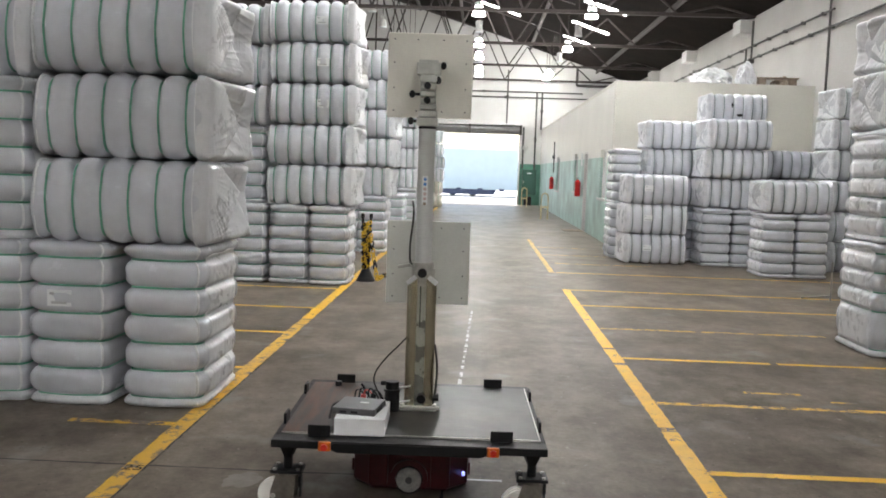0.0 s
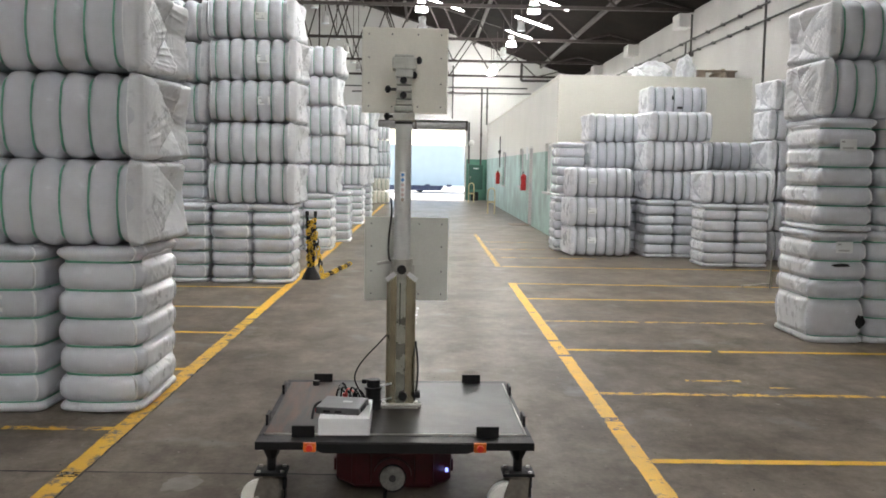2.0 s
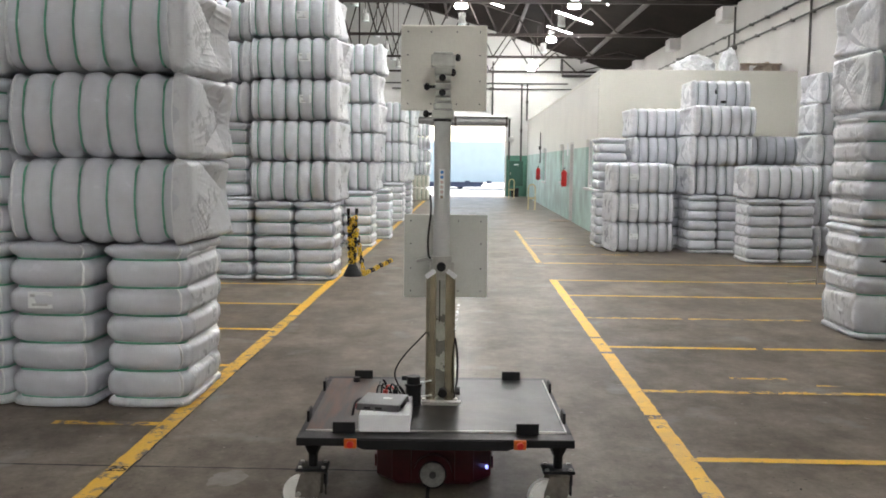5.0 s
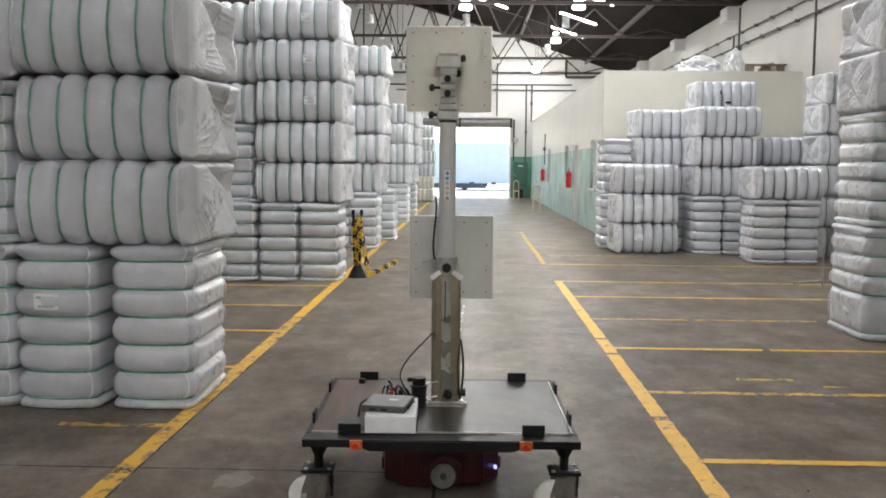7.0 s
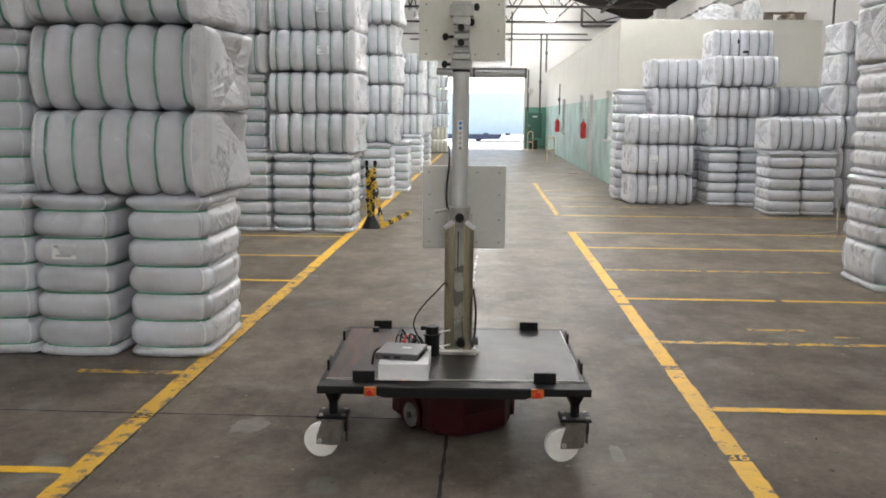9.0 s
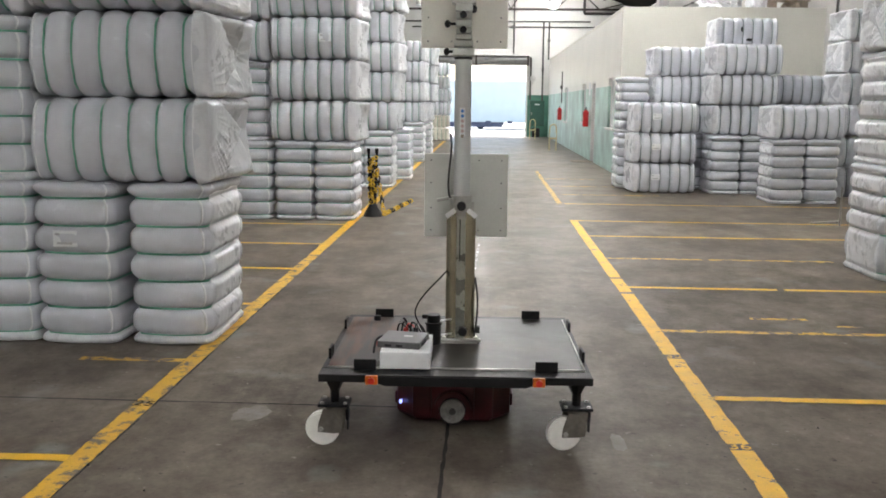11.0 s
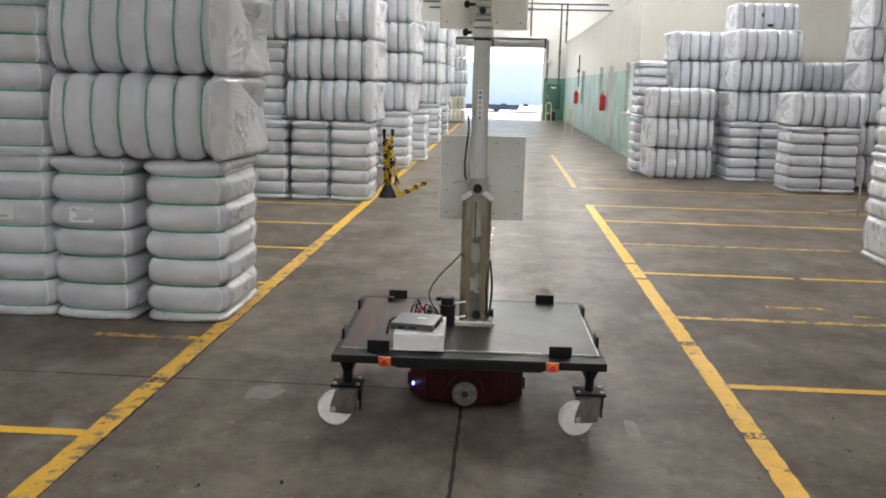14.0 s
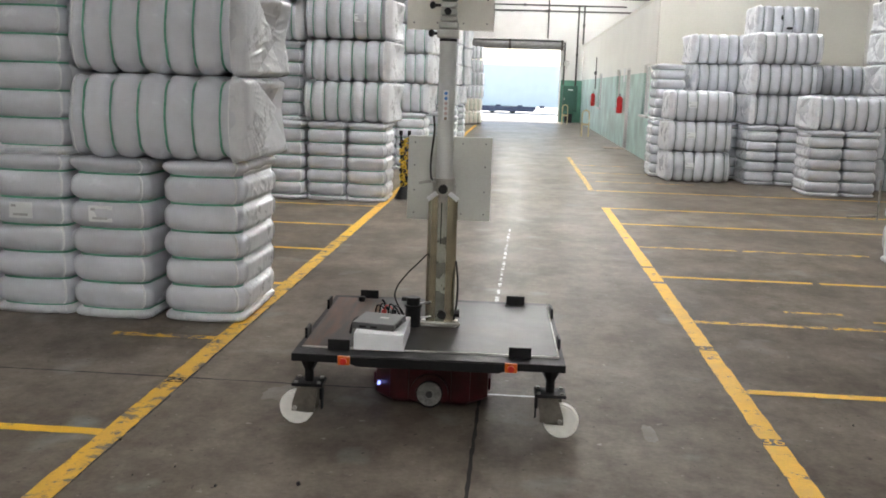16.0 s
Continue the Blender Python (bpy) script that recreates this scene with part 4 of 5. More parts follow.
def film_mesh(seed, end, reach):
    """Bag end of a lying bale, folded like an envelope: a pointed front flap over two slanting rear flaps, with fanned creases."""
    rnd_ = random.Random(seed)
    off = Vector((rnd_.uniform(0, 50), rnd_.uniform(0, 50), rnd_.uniform(0, 50)))
    ny, nz = 100, 72
    tip, start, zt = rnd_.uniform(0.58, 0.78), rnd_.uniform(0.12, 0.3), rnd_.uniform(-0.1, 0.06)
    fans = [(-0.6, rnd_.uniform(-0.3, -0.12), rnd_.uniform(0, 40)), (-0.5, rnd_.uniform(0.16, 0.34), rnd_.uniform(0, 40))]
    verts, faces = [], []
    for i in range(ny + 1):
        for k in range(nz + 1):
            t_, h_ = i / ny, k / nz - 0.5
            y, z = (t_ - 0.5) * (BD + 0.012), h_ * (BW + 0.012)
            ey, ez = abs(2 * t_ - 1), abs(2 * h_)
            edge = max(0.0, 1 - max(ey, ez) ** 18)
            # the front flap narrows from full height to its tip
            u = min(1.0, max(0.0, (t_ - start) / (tip - start)))
            top, bottom = BW / 2 * (1 - u) + zt * u, -BW / 2 * (1 - u) + zt * u
            wav = 0.012 * noise.noise(Vector((y * 9, z * 9, 3)) + off)
            d = min(top - z, z - bottom) + wav if t_ < tip else -max(abs(z - zt), 0.0) * 0.4 - (t_ - tip) * 0.5
            cover = min(1.0, max(0.0, d / 0.01 + 0.5))
            rear = min(reach, 0.42 * max(0.0, -d)) * min(1.0, (1 - t_) / 0.05 + 0.45)
            x = cover * (0.026 + 0.02 * t_) + (1 - cover) * rear
            x += 0.014 * math.exp(-((t_ - 0.03) / 0.016) ** 2)
            for fy, fz, ph in fans:
                ang, rad = math.atan2(z - fz, y - fy), math.hypot(z - fz, y - fy)
                rg = abs(noise.noise(Vector((ang * 13 + ph, rad * 1.2, 0)) + off))
                x += 0.008 * max(0.0, 1 - 4.0 * rg) * max(0.0, 0.4 + noise.noise(Vector((y * 4, z * 4, ph)) + off))
            x += 0.010 * noise.noise(Vector((y * 4 + z * 3, z * 4 - y * 3, 0)) + off)
            base = (ENDS[False][1] if end > 0 else -ENDS[False][0]) - 0.06
            cy, cz, r_ = abs(y) - (BD / 2 - 0.07), abs(z) - (BW / 2 - 0.07), 0.073
            if cy > 0 and cz > 0 and math.hypot(cy, cz) > r_:
                k_ = r_ / math.hypot(cy, cz)
                y, z = math.copysign(BD / 2 - 0.07 + cy * k_, y), math.copysign(BW / 2 - 0.07 + cz * k_, z)
            verts.append(Vector((end * (base + edge * (0.062 + x)), y, z * (1 - 0.02 * edge))))
    for i in range(ny):
        for k in range(nz):
            a = i * (nz + 1) + k
            faces.append((a, a + 1, a + nz + 2, a + nz + 1))
    return finish(verts, faces, False, "wrap_end")


def fold_mesh(seed, side, skip=()):
    """Crinkled film on one side face of an upright bale, drawn in at each strap."""
    rnd_ = random.Random(seed)
    ny, nz = 60, 90
    folds = []
    for k in range(60):
        ang = radians(rnd_.uniform(20, 80)) * rnd_.choice((1, 1, 1, -1))
        folds.append((rnd_.uniform(-0.36, 0.36), rnd_.uniform(0.03, 0.93), math.cos(ang), math.sin(ang), rnd_.uniform(0.014, 0.022), rnd_.uniform(0.005, 0.012), rnd_.uniform(0.03, 0.11)))
    verts, faces = [], []
    for i in range(ny + 1):
        for k in range(nz + 1):
            y, z = -0.345 + 0.69 * i / ny, 0.02 + 0.94 * k / nz
            near = min(abs(z + ENDS[True][0] - q) for k_, q in enumerate(STRAPS) if k_ not in skip)
            free = min(1, near / 0.045)
            edge = max(0.0, 1 - abs(2 * i / ny - 1) ** 8) * max(0.0, 1 - abs(2 * k / nz - 1) ** 14)
            x = -0.052 * (1 - free) ** 2
            for fy, fz, c, sn, w, h_, ln in folds:
                along, across = (y - fy) * c + (z - fz) * sn, -(y - fy) * sn + (z - fz) * c
                if abs(along) < ln and abs(across) < w:
                    x += free * h_ * (1 - abs(across) / w) * (1 - (along / ln) ** 2)
            bulge = 0.012 * (1 - (y / 0.43) ** 2)
            verts.append((side * (BW / 2 - 0.02 + (0.026 + bulge + x) * edge), y, z))
    for i in range(ny):
        for k in range(nz):
            a = i * (nz + 1) + k
            faces.append((a, a + 1, a + nz + 2, a + nz + 1))
    me = bpy.data.meshes.new("wrap_fold")
    me.from_pydata(verts, [], faces if side < 0 else [f[::-1] for f in faces])
    for p in me.polygons:
        p.use_smooth = True
    me.materials.append(M_FILM)
    return me


BODIES = {False: [bale_body(10 + k, False) for k in range(6)], True: [bale_body(40 + k, True) for k in range(5)]}
SLACK = bale_body(47, True, (1,))
STRAP_L = [strap_mesh(s, False) for s in STRAPS]
STRAP_U = [strap_mesh(s, True) for s in STRAPS]
FILM_R = [film_mesh(70 + k, 1, (0.12, 0.09, 0.06)[k % 3]) for k in range(5)]
FILM_L = [film_mesh(90 + k, -1, (0.09, 0.06, 0.04)[k % 3]) for k in range(5)]
HEMS = [hem_mesh(150 + k) for k in range(3)]
FOLD_R = [fold_mesh(120 + k, 1) for k in range(2)]
FOLD_L = [fold_mesh(130 + k, -1) for k in range(2)]
FOLD_SLACK = fold_mesh(137, -1, (1,))
for me, _ in BODIES[False] + BODIES[True] + [SLACK]:
    me.materials.append(M_WRAP)
for me in STRAP_L + STRAP_U:
    me.materials.append(M_STRAP)
for me in FILM_R + FILM_L:
    me.materials.append(M_FILM)
pick = random.Random(5)
LABEL = link("label", box_bm(bmesh.new(), (-0.075, -0.004, -0.05), (0.075, 0.0, 0.05), 0.001), M_PAPER)
bm = bmesh.new()
for z in (-0.035, -0.028):
    box_bm(bm, (-0.05, -0.0055, z), (0.045, -0.0045, z + 0.008))
box_bm(bm, (-0.06, -0.0055, 0.02), (-0.03, -0.0045, 0.035))
PRINT = link("print", bm, M_PRINT)


def child(name, me, parent, m=None):
    ob = new(name, me)
    ob.parent = parent
    if m:
        ob.matrix_basis = m
    return ob


def label_on(t, x, y, z):
    lb = child("label", LABEL, t, pose(x, y, z))
    lb["label"] = "white paper label with grey print"
    child("print", PRINT, lb)


def tear_on(t, x, y, z, w, h, seed):
    bm = bmesh.new()
    rnd_ = random.Random(seed)
    for yy in (-0.004, 0.002):
        bm.faces.new([bm.verts.new((math.cos(a) * w * rnd_.uniform(0.6, 1), yy, math.sin(a) * h * rnd_.uniform(0.6, 1))) for a in [k * math.pi / 6 for k in range(12)]])
    p = part("tear", bm, M_TEAR, t, "dark tear in the wrap")
    p.matrix_basis = pose(x, y, z)


def bale(x, y, z, upright=False, film=0, cream=False, slack=False):
    """A bale whose base centre is at x, whose front face is at y and whose base is at z."""
    jx, jy, jr = pick.uniform(-0.008, 0.008), pick.uniform(-0.02, 0.02), pick.uniform(-1.2, 1.2)
    if upright:
        lab = "grey-white plastic wrapped fibre bale standing upright with green straps"
    elif cream:
        lab = "cream-white plastic wrapped fibre bale lying in a stack"
    else:
        lab = "grey-white plastic wrapped fibre bale lying flat with green straps"
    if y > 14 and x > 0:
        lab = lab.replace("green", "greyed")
    t = thing("fibre_bale", lab, "bale", pose(x + jx, y + BD / 2 + jy, z, 0, 0, jr), "stacked fibre bales")
    form, seam = SLACK if slack else BODIES[upright][pick.randrange(5)]
    body = child("body", form, t)
    weld = child("seam", seam, t)
    weld["label"] = "pale welded seam of the wrap"
    if cream:
        body.material_slots[0].link = "OBJECT"
        body.material_slots[0].material = M_WRAP_FAR
    if not upright and film:
        far = child("seam", seam, t)
        far.matrix_basis = pose(0, 0, 0, 0, 0, 180 if film > 0 else 0)
        far["label"] = "pale welded seam of the wrap"
    if not upright and film < 0:
        body.matrix_basis = pose(0, 0, 0, 0, 0, 180)
        weld.matrix_basis = pose(0, 0, 0, 0, 0, 180)
    for k, me in enumerate(STRAP_U if upright else STRAP_L):
        if slack and k == 1:
            continue
        st = child("strap", me, t)
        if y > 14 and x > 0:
            # bales past y 14 on the right take the greyer strap copy
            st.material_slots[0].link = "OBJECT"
            st.material_slots[0].material = M_STRAP_FAR
    if upright:
        f = child("hem", HEMS[pick.randrange(3)], t)
        f["label"] = "ragged white film hem"
    if film and upright:
        f = child("wrap_fold", FOLD_SLACK if slack else (FOLD_R if film > 0 else FOLD_L)[pick.randrange(2)], t)
        f["label"] = "crinkled clear film fold"
    elif film:
        f = child("wrap_end", (FILM_R if film > 0 else FILM_L)[pick.randrange(5)], t)
        f["label"] = "loose crinkled clear film end"
    return t


def ups(x_right, y, z, n_, step=-0.52, slack=False, gap=0.0):
    """A row of upright bales; the outermost shows its crinkled side."""
    return [bale(x_right - BW / 2 + k * step - (gap if k else 0), y, z, True, 0 if k else (1 if step < 0 else -1), slack=slack and not k) for k in range(n_)]


def pile(x, y, z, n_, film=0, jitter=0.03, cream=False):
    return [bale(x + pick.uniform(-jitter, jitter), y + pick.uniform(-jitter, jitter) * 0.6, z + k * BW, False, film, cream) for k in range(n_)]


# stack beside the trolley
a = ups(-1.68, 5.49, 0, 5, gap=0.05)
label_on(a[1], -0.04, -BD / 2 - 0.016, 0.66)
label_on(a[2], -0.04, -BD / 2 - 0.016, 0.66)
pile(-2.22, 5.5, BL, 3, 1, 0.015)
ups(-2.79, 5.56, BL, 3)
pile(-3.36, 5.6, 2 * BL, 1, 1)
# second stack
ups(-1.665, 11.7, 0, 5, -0.53)
b = pile(-2.2, 11.72, BL, 5, 1)
for k in (2, 3, 4):
    label_on(b[k], 0.17, -BD / 2 - 0.016, 0.26)
ups(-2.8, 11.9, BL, 3)
pile(-3.34, 11.85, 2 * BL, 3, 1)
# third stack and the bale stood behind it
ups(-1.66, 16.4, 0, 4)
pile(-2.14, 16.4, BL, 5, 1, 0.06)
t = bale(-2.05, 18.3, 0, True, 0)
bale(-1.75, 18.25, 0, True, 0)
# further stacks along the aisle
ups(-1.62, 23.9, 0, 4)
pile(-2.15, 23.9, BL, 4, 1, 0.06)
ups(-1.58, 26.6, 0, 3)
pile(-2.1, 26.6, BL, 4, 1, 0.07)
pile(-2.08, 37.6, 0, 2, 0, 0.05, True)
pile(-2.05, 37.6, 2 * BW, 4, 0, 0.05)
# stack on the bay side, close to the camera
e1 = ups(3.94, 8.1, 0, 4, 0.52, True)
e2 = ups(3.97, 8.12, BL, 4, 0.52)
label_on(e2[0], -0.02, -BD / 2 - 0.016, 0.76)
label_on(e1[0], 0.02, -BD / 2 - 0.016, 0.86)
tear_on(e1[0], 0.0, -BD / 2 - 0.016, 0.7, 0.1, 0.02, 1)
tear_on(e1[0], 0.2, -BD / 2 - 0.014, 0.2, 0.05, 0.07, 2)
bale(4.02, 8.15, 2 * BL, False, -1)
bale(4.08, 8.2, 2 * BL + BW, False, -1)
bale(5.1, 8.15, 2 * BL, False, 0)
# group in front of the annex
r1 = pile(3.06, 16.15, 0, 3, -1, 0.03)
for q in r1:
    label_on(q, -0.17, -BD / 2 - 0.016, 0.28)
ups(2.91, 17.1, 0, 4, 0.53)
bale(2.66, 17.12, BL, True)
pile(3.59, 17.15, BL, 3, -1, 0.03)
ups(4.36, 16.15, 0, 2, 0.52)
pile(4.44, 16.2, BL, 3, -1, 0.04)
top = bale(4.62, 17.1, BL + 3 * BW, False, -1)
tear_on(top, -0.12, -BD / 2 - 0.016, 0.3, 0.02, 0.06, 4)
tear_on(top, 0.02, -BD / 2 - 0.016, 0.12, 0.07, 0.03, 5)
pile(4.42, 17.1, 0, 5, 0, 0.0)
pile(5.53, 17.1, 0, 4, 0, 0.03)
ups(4.94, 14.62, 0, 2, 0.53)
bale(4.98, 14.62, BL, False, -1)
pile(6.42, 15.75, 0, 6, -1, 0.03)

# ---- barrier post beside the second stack ----
post = thing("barrier_post", "black-footed barrier post wound with yellow and black chain", "barrier post", pose(-1.5, 12.25, 0))
rodp("foot", (0, 0, 0), (0, 0, 0.16), 0.13, M_RUBBER, post, "black plastic foot", r2=0.05, seg=18)
for sx in (-0.055, 0.055):
    rodp("pole", (sx * 0.5, 0, 0.14), (sx, 0, 0.86), 0.017, M_RUBBER, post)
    boxp("cap", (sx - 0.022, -0.025, 0.84), (sx + 0.022, 0.025, 0.9), M_RUBBER, post, bevel=0.006)
LINK_Y, LINK_K = [], []
for yk, m_ in ((0, M_SAFETY), (1, M_RUBBER)):
    bm = bmesh.new()
    for k in range(8):
        for s in range(8):
            a0, a1 = s * math.pi / 4, (s + 1) * math.pi / 4
            f0 = Vector((0.022 * math.cos(a0), 0, 0.036 * math.sin(a0)))
            f1 = Vector((0.022 * math.cos(a1), 0, 0.036 * math.sin(a1)))
            if k == 0:
                rod_bm(bm, f0, f1, 0.009, seg=6)
    (LINK_Y if yk == 0 else LINK_K).append(link("chain_link", bm, m_))
TINTS = (LINK_Y[0], LINK_Y[0], LINK_Y[0], LINK_K[0], LINK_K[0])
for row in range(11):
    # the chain is laid to and fro between the poles and sags in the middle
    for k in range(4):
        f = (k + 0.5) / 4
        half = 0.05 - 0.002 * row
        x = half * (2 * f - 1) * (1 if row % 2 else -1)
        z = 0.79 - 0.056 * row - 0.03 * f - 0.02 * (1 - (2 * f - 1) ** 2)
        child("chain_link", TINTS[(row * 4 + k) % 5], post, pose(x, -0.03 - 0.006 * (k % 2), z, 40 * (k % 2), 62 + 9 * (row % 3), 12 * (row % 3 - 1)))
for k in range(12):
    child("chain_link", TINTS[(k + 1) % 5], post, pose(0.06 + 0.008 * k, -0.02, 0.6 - 0.05 * k, 0, 14, 70 * (k % 2)))
for k in range(16):
    child("chain_link", TINTS[k % 5], post, pose(0.16 + 0.014 * k, 0.02 + 0.03 * math.sin(k * 0.9) + 0.11 * k, 0.03 + 0.004 * (k % 2), 75 * (k % 2), 88, 30 + 25 * math.sin(k)))
# small hand pallet handle by the near bay stack
hp = thing("metal_bar", "thin metal bar leaning by the bale stack", "metal bar", pose(4.4, 11.97, 0))
rodp("bar", (0.12, 0, 0), (0.12, 0, 0.5), 0.012, M_GALV, hp)
rodp("foot", (-0.25, 0, 0.03), (0.13, 0, 0.06), 0.014, M_GALV, hp)

# ---- trolley with mast ----
TX, TY, TZ = -0.125, 4.335, 0.36
trolley = thing("equipment_trolley", "black steel trolley with a sheet deck on white casters", "trolley", pose(TX, TY, 0, 0, 0, 1.4))
W2, D2 = 0.582, 0.565
bm = bmesh.new()
box_bm(bm, (-W2, -D2, TZ - 0.034), (W2, -D2 + 0.1, TZ), 0.004)
part("front_rail", bm, M_BLACK, trolley)
boxp("rear_rail", (-W2, D2 - 0.1, TZ - 0.034), (W2, D2, TZ), M_BLACK, trolley, bevel=0.004)
boxp("side_rail", (-W2, -D2 + 0.1, TZ - 0.034), (-W2 + 0.06, D2 - 0.1, TZ), M_BLACK, trolley, bevel=0.004)
boxp("side_rail", (W2 - 0.06, -D2 + 0.1, TZ - 0.034), (W2, D2 - 0.1, TZ), M_BLACK, trolley, bevel=0.004)
bm = bmesh.new()
v = [bm.verts.new((x, y, z)) for y in (-D2 - 0.004, -D2 + 0.03) for x, z in ((-0.33, TZ - 0.034), (-0.3, TZ - 0.046), (0.3, TZ - 0.046), (0.33, TZ - 0.034), (0.33, TZ - 0.006), (-0.33, TZ - 0.006))]
bm.faces.new(v[:6][::-1])
bm.faces.new(v[6:])
for k in range(6):
    bm.faces.new((v[k], v[(k + 1) % 6], v[6 + (k + 1) % 6], v[6 + k]))
bmesh.ops.recalc_face_normals(bm, faces=bm.faces)
part("fork_beam", bm, M_BLACK, trolley)
boxp("deck_sheet", (-0.3, -D2 + 0.105, TZ + 0.001), (0.555, D2 - 0.075, TZ + 0.006), M_RUST, trolley, "dark stained steel deck sheet with cloudy sheen in its colour", 0.001)
boxp("deck_sheet", (-0.555, -D2 + 0.105, TZ + 0.001), (-0.302, D2 - 0.075, TZ + 0.006), M_RUSTY, trolley, "rust streaked steel deck sheet", 0.001)
boxp("deck_edge", (-0.555, -D2 + 0.1, TZ + 0.001), (0.555, -D2 + 0.105, TZ + 0.0075), M_GALV, trolley, "bright cut edge")
boxp("deck_edge", (0.555, -D2 + 0.1, TZ + 0.001), (0.56, D2 - 0.075, TZ + 0.0075), M_GALV, trolley, "bright cut edge")
for x, y, w, d in ((-0.39, -D2 + 0.075, 0.048, 0.006), (0.39, -D2 + 0.075, 0.048, 0.006), (-0.39, D2 - 0.065, 0.048, 0.006), (0.39, D2 - 0.065, 0.048, 0.006),
                   (-0.566, -0.28, 0.006, 0.045), (-0.566, 0.28, 0.006, 0.045), (0.568, -0.28, 0.006, 0.045), (0.568, 0.28, 0.006, 0.045)):
    boxp("stop_plate", (x - w, y - d, TZ + 0.0005), (x + w, y + d, TZ + 0.049), M_BLACK, trolley, bevel=0.003)
for x in (-0.354, 0.352):
    bl = boxp("warning_lamp", (x - 0.026, -D2 - 0.022, TZ - 0.036), (x + 0.026, -D2 - 0.005, TZ + 0.003), M_ORANGE, trolley, "square orange emergency stop box", 0.004)
    rodp("button", (x, -D2 - 0.036, TZ - 0.017), (x, -D2 - 0.022, TZ - 0.017), 0.014, M_LENS, bl, "red button")
casters = []
for x in (-0.53, 0.53):
    bm = bmesh.new()
    rod_bm(bm, (x, -0.43, 0.2), (x, -0.43, 0.255), 0.02, 0.02, 12)
    rod_bm(bm, (x, -0.43, 0.25), (x, -0.43, TZ - 0.034), 0.02, 0.058, 8)
    part("leg", bm, M_BLACK, trolley)
    c = new("caster")
    c.parent = trolley
    c.matrix_basis = pose(x, -0.43, 0)
    boxp("top_plate", (-0.068, -0.055, 0.186), (0.068, 0.055, 0.2), M_BLACK, c, bevel=0.003)
    for bx, by in ((-0.05, -0.04), (0.05, -0.04), (-0.05, 0.04), (0.05, 0.04)):
        rodp("bolt", (bx, by, 0.2), (bx, by, 0.207), 0.009, M_GALV, c, seg=6)
    f = new("fork")
    f.parent = c
    f.matrix_basis = pose(0, 0, 0)
    casters.append(f)
for f in casters:
    # the fork swivels about z; the wheel trails along its local x
    bm = bmesh.new()
    rod_bm(bm, (0, 0, 0.172), (0, 0, 0.186), 0.045, seg=18)
    for s in (-1, 1):
        pts = [(-0.045, 0.172), (0.045, 0.172), (0.068, 0.1), (0.07, 0.065), (0.0, 0.062), (-0.034, 0.066)]
        v0 = [bm.verts.new((x, s * 0.03, z)) for x, z in pts]
        v1 = [bm.verts.new((x, s * 0.034, z)) for x, z in pts]
        bm.faces.new(v0)
        bm.faces.new(v1[::-1])
        for k in range(6):
            bm.faces.new((v0[k], v0[(k + 1) % 6], v1[(k + 1) % 6], v1[k]))
    bmesh.ops.recalc_face_normals(bm, faces=bm.faces)
    part("yoke", bm, M_YOKE, f)
    bm = bmesh.new()
    rod_bm(bm, (0.055, -0.022, 0.076), (0.055, 0.022, 0.076), 0.076, seg=36)
    bmesh.ops.bevel(bm, geom=[e for e in bm.edges if len(e.link_faces) == 2 and any(len(q.verts) > 6 for q in e.link_faces)], offset=0.007, segments=2, affect="EDGES")
    part("wheel", bm, M_NYLON, f, "white nylon wheel")
    rodp("axle", (0.055, -0.042, 0.08), (0.055, 0.042, 0.08), 0.011, M_GALV, f, seg=8)
    bm = bmesh.new()
    box_bm(bm, (-0.064, -0.014, 0.12), (-0.05, 0.014, 0.168), 0.003)
    box_bm(bm, (-0.062, -0.01, 0.075), (-0.056, 0.01, 0.125))
    part("brake_pedal", bm, M_RUBBER, f)

# mast on the deck
MX, MY = -0.005 + 0.02, 0.035
boxp("base_plate", (MX - 0.085, MY - 0.08, TZ + 0.006), (MX + 0.085, MY + 0.06, TZ + 0.012), M_GALV, trolley, bevel=0.002)
rodp("base_bar", (MX - 0.1, MY - 0.072, TZ + 0.022), (MX + 0.1, MY - 0.072, TZ + 0.022), 0.009, M_GALV, trolley)
for s in (-1, 1):
    rodp("base_bolt", (MX + s * 0.075, MY - 0.066, TZ + 0.012), (MX + s * 0.075, MY - 0.066, TZ + 0.036), 0.012, M_GALV, trolley, seg=6)
mast = new("mast")
mast.parent = trolley
mast.matrix_basis = pose(MX, MY, TZ)
mast["label"] = "tall grey telescopic mast"
# channel cover: a faceted open profile around the tube
bm = bmesh.new()
prof = [(-0.068, 0.05), (-0.068, -0.035), (-0.05, -0.06), (-0.022, -0.06), (-0.022, -0.045), (0.022, -0.045), (0.022, -0.06), (0.05, -0.06), (0.068, -0.035), (0.068, 0.05)]
zs = (0.006, 0.6, 0.64)
lay = []
for i, z in enumerate(zs):
    sc_ = 1.0
    lay.append([bm.verts.new((x * sc_, y, z + (0.0 if i < 2 else (-0.03 if abs(x) > 0.06 else 0.0)))) for x, y in prof])
for a, b in zip(lay, lay[1:]):
    for k in range(len(prof)):
        bm.faces.new((a[k], a[(k + 1) % len(prof)], b[(k + 1) % len(prof)], b[k]))
bm.faces.new(lay[0][::-1])
bm.faces.new(lay[-1])
bmesh.ops.recalc_face_normals(bm, faces=bm.faces)
part("channel", bm, M_MASTCOVER, mast, "olive anodised aluminium channel")
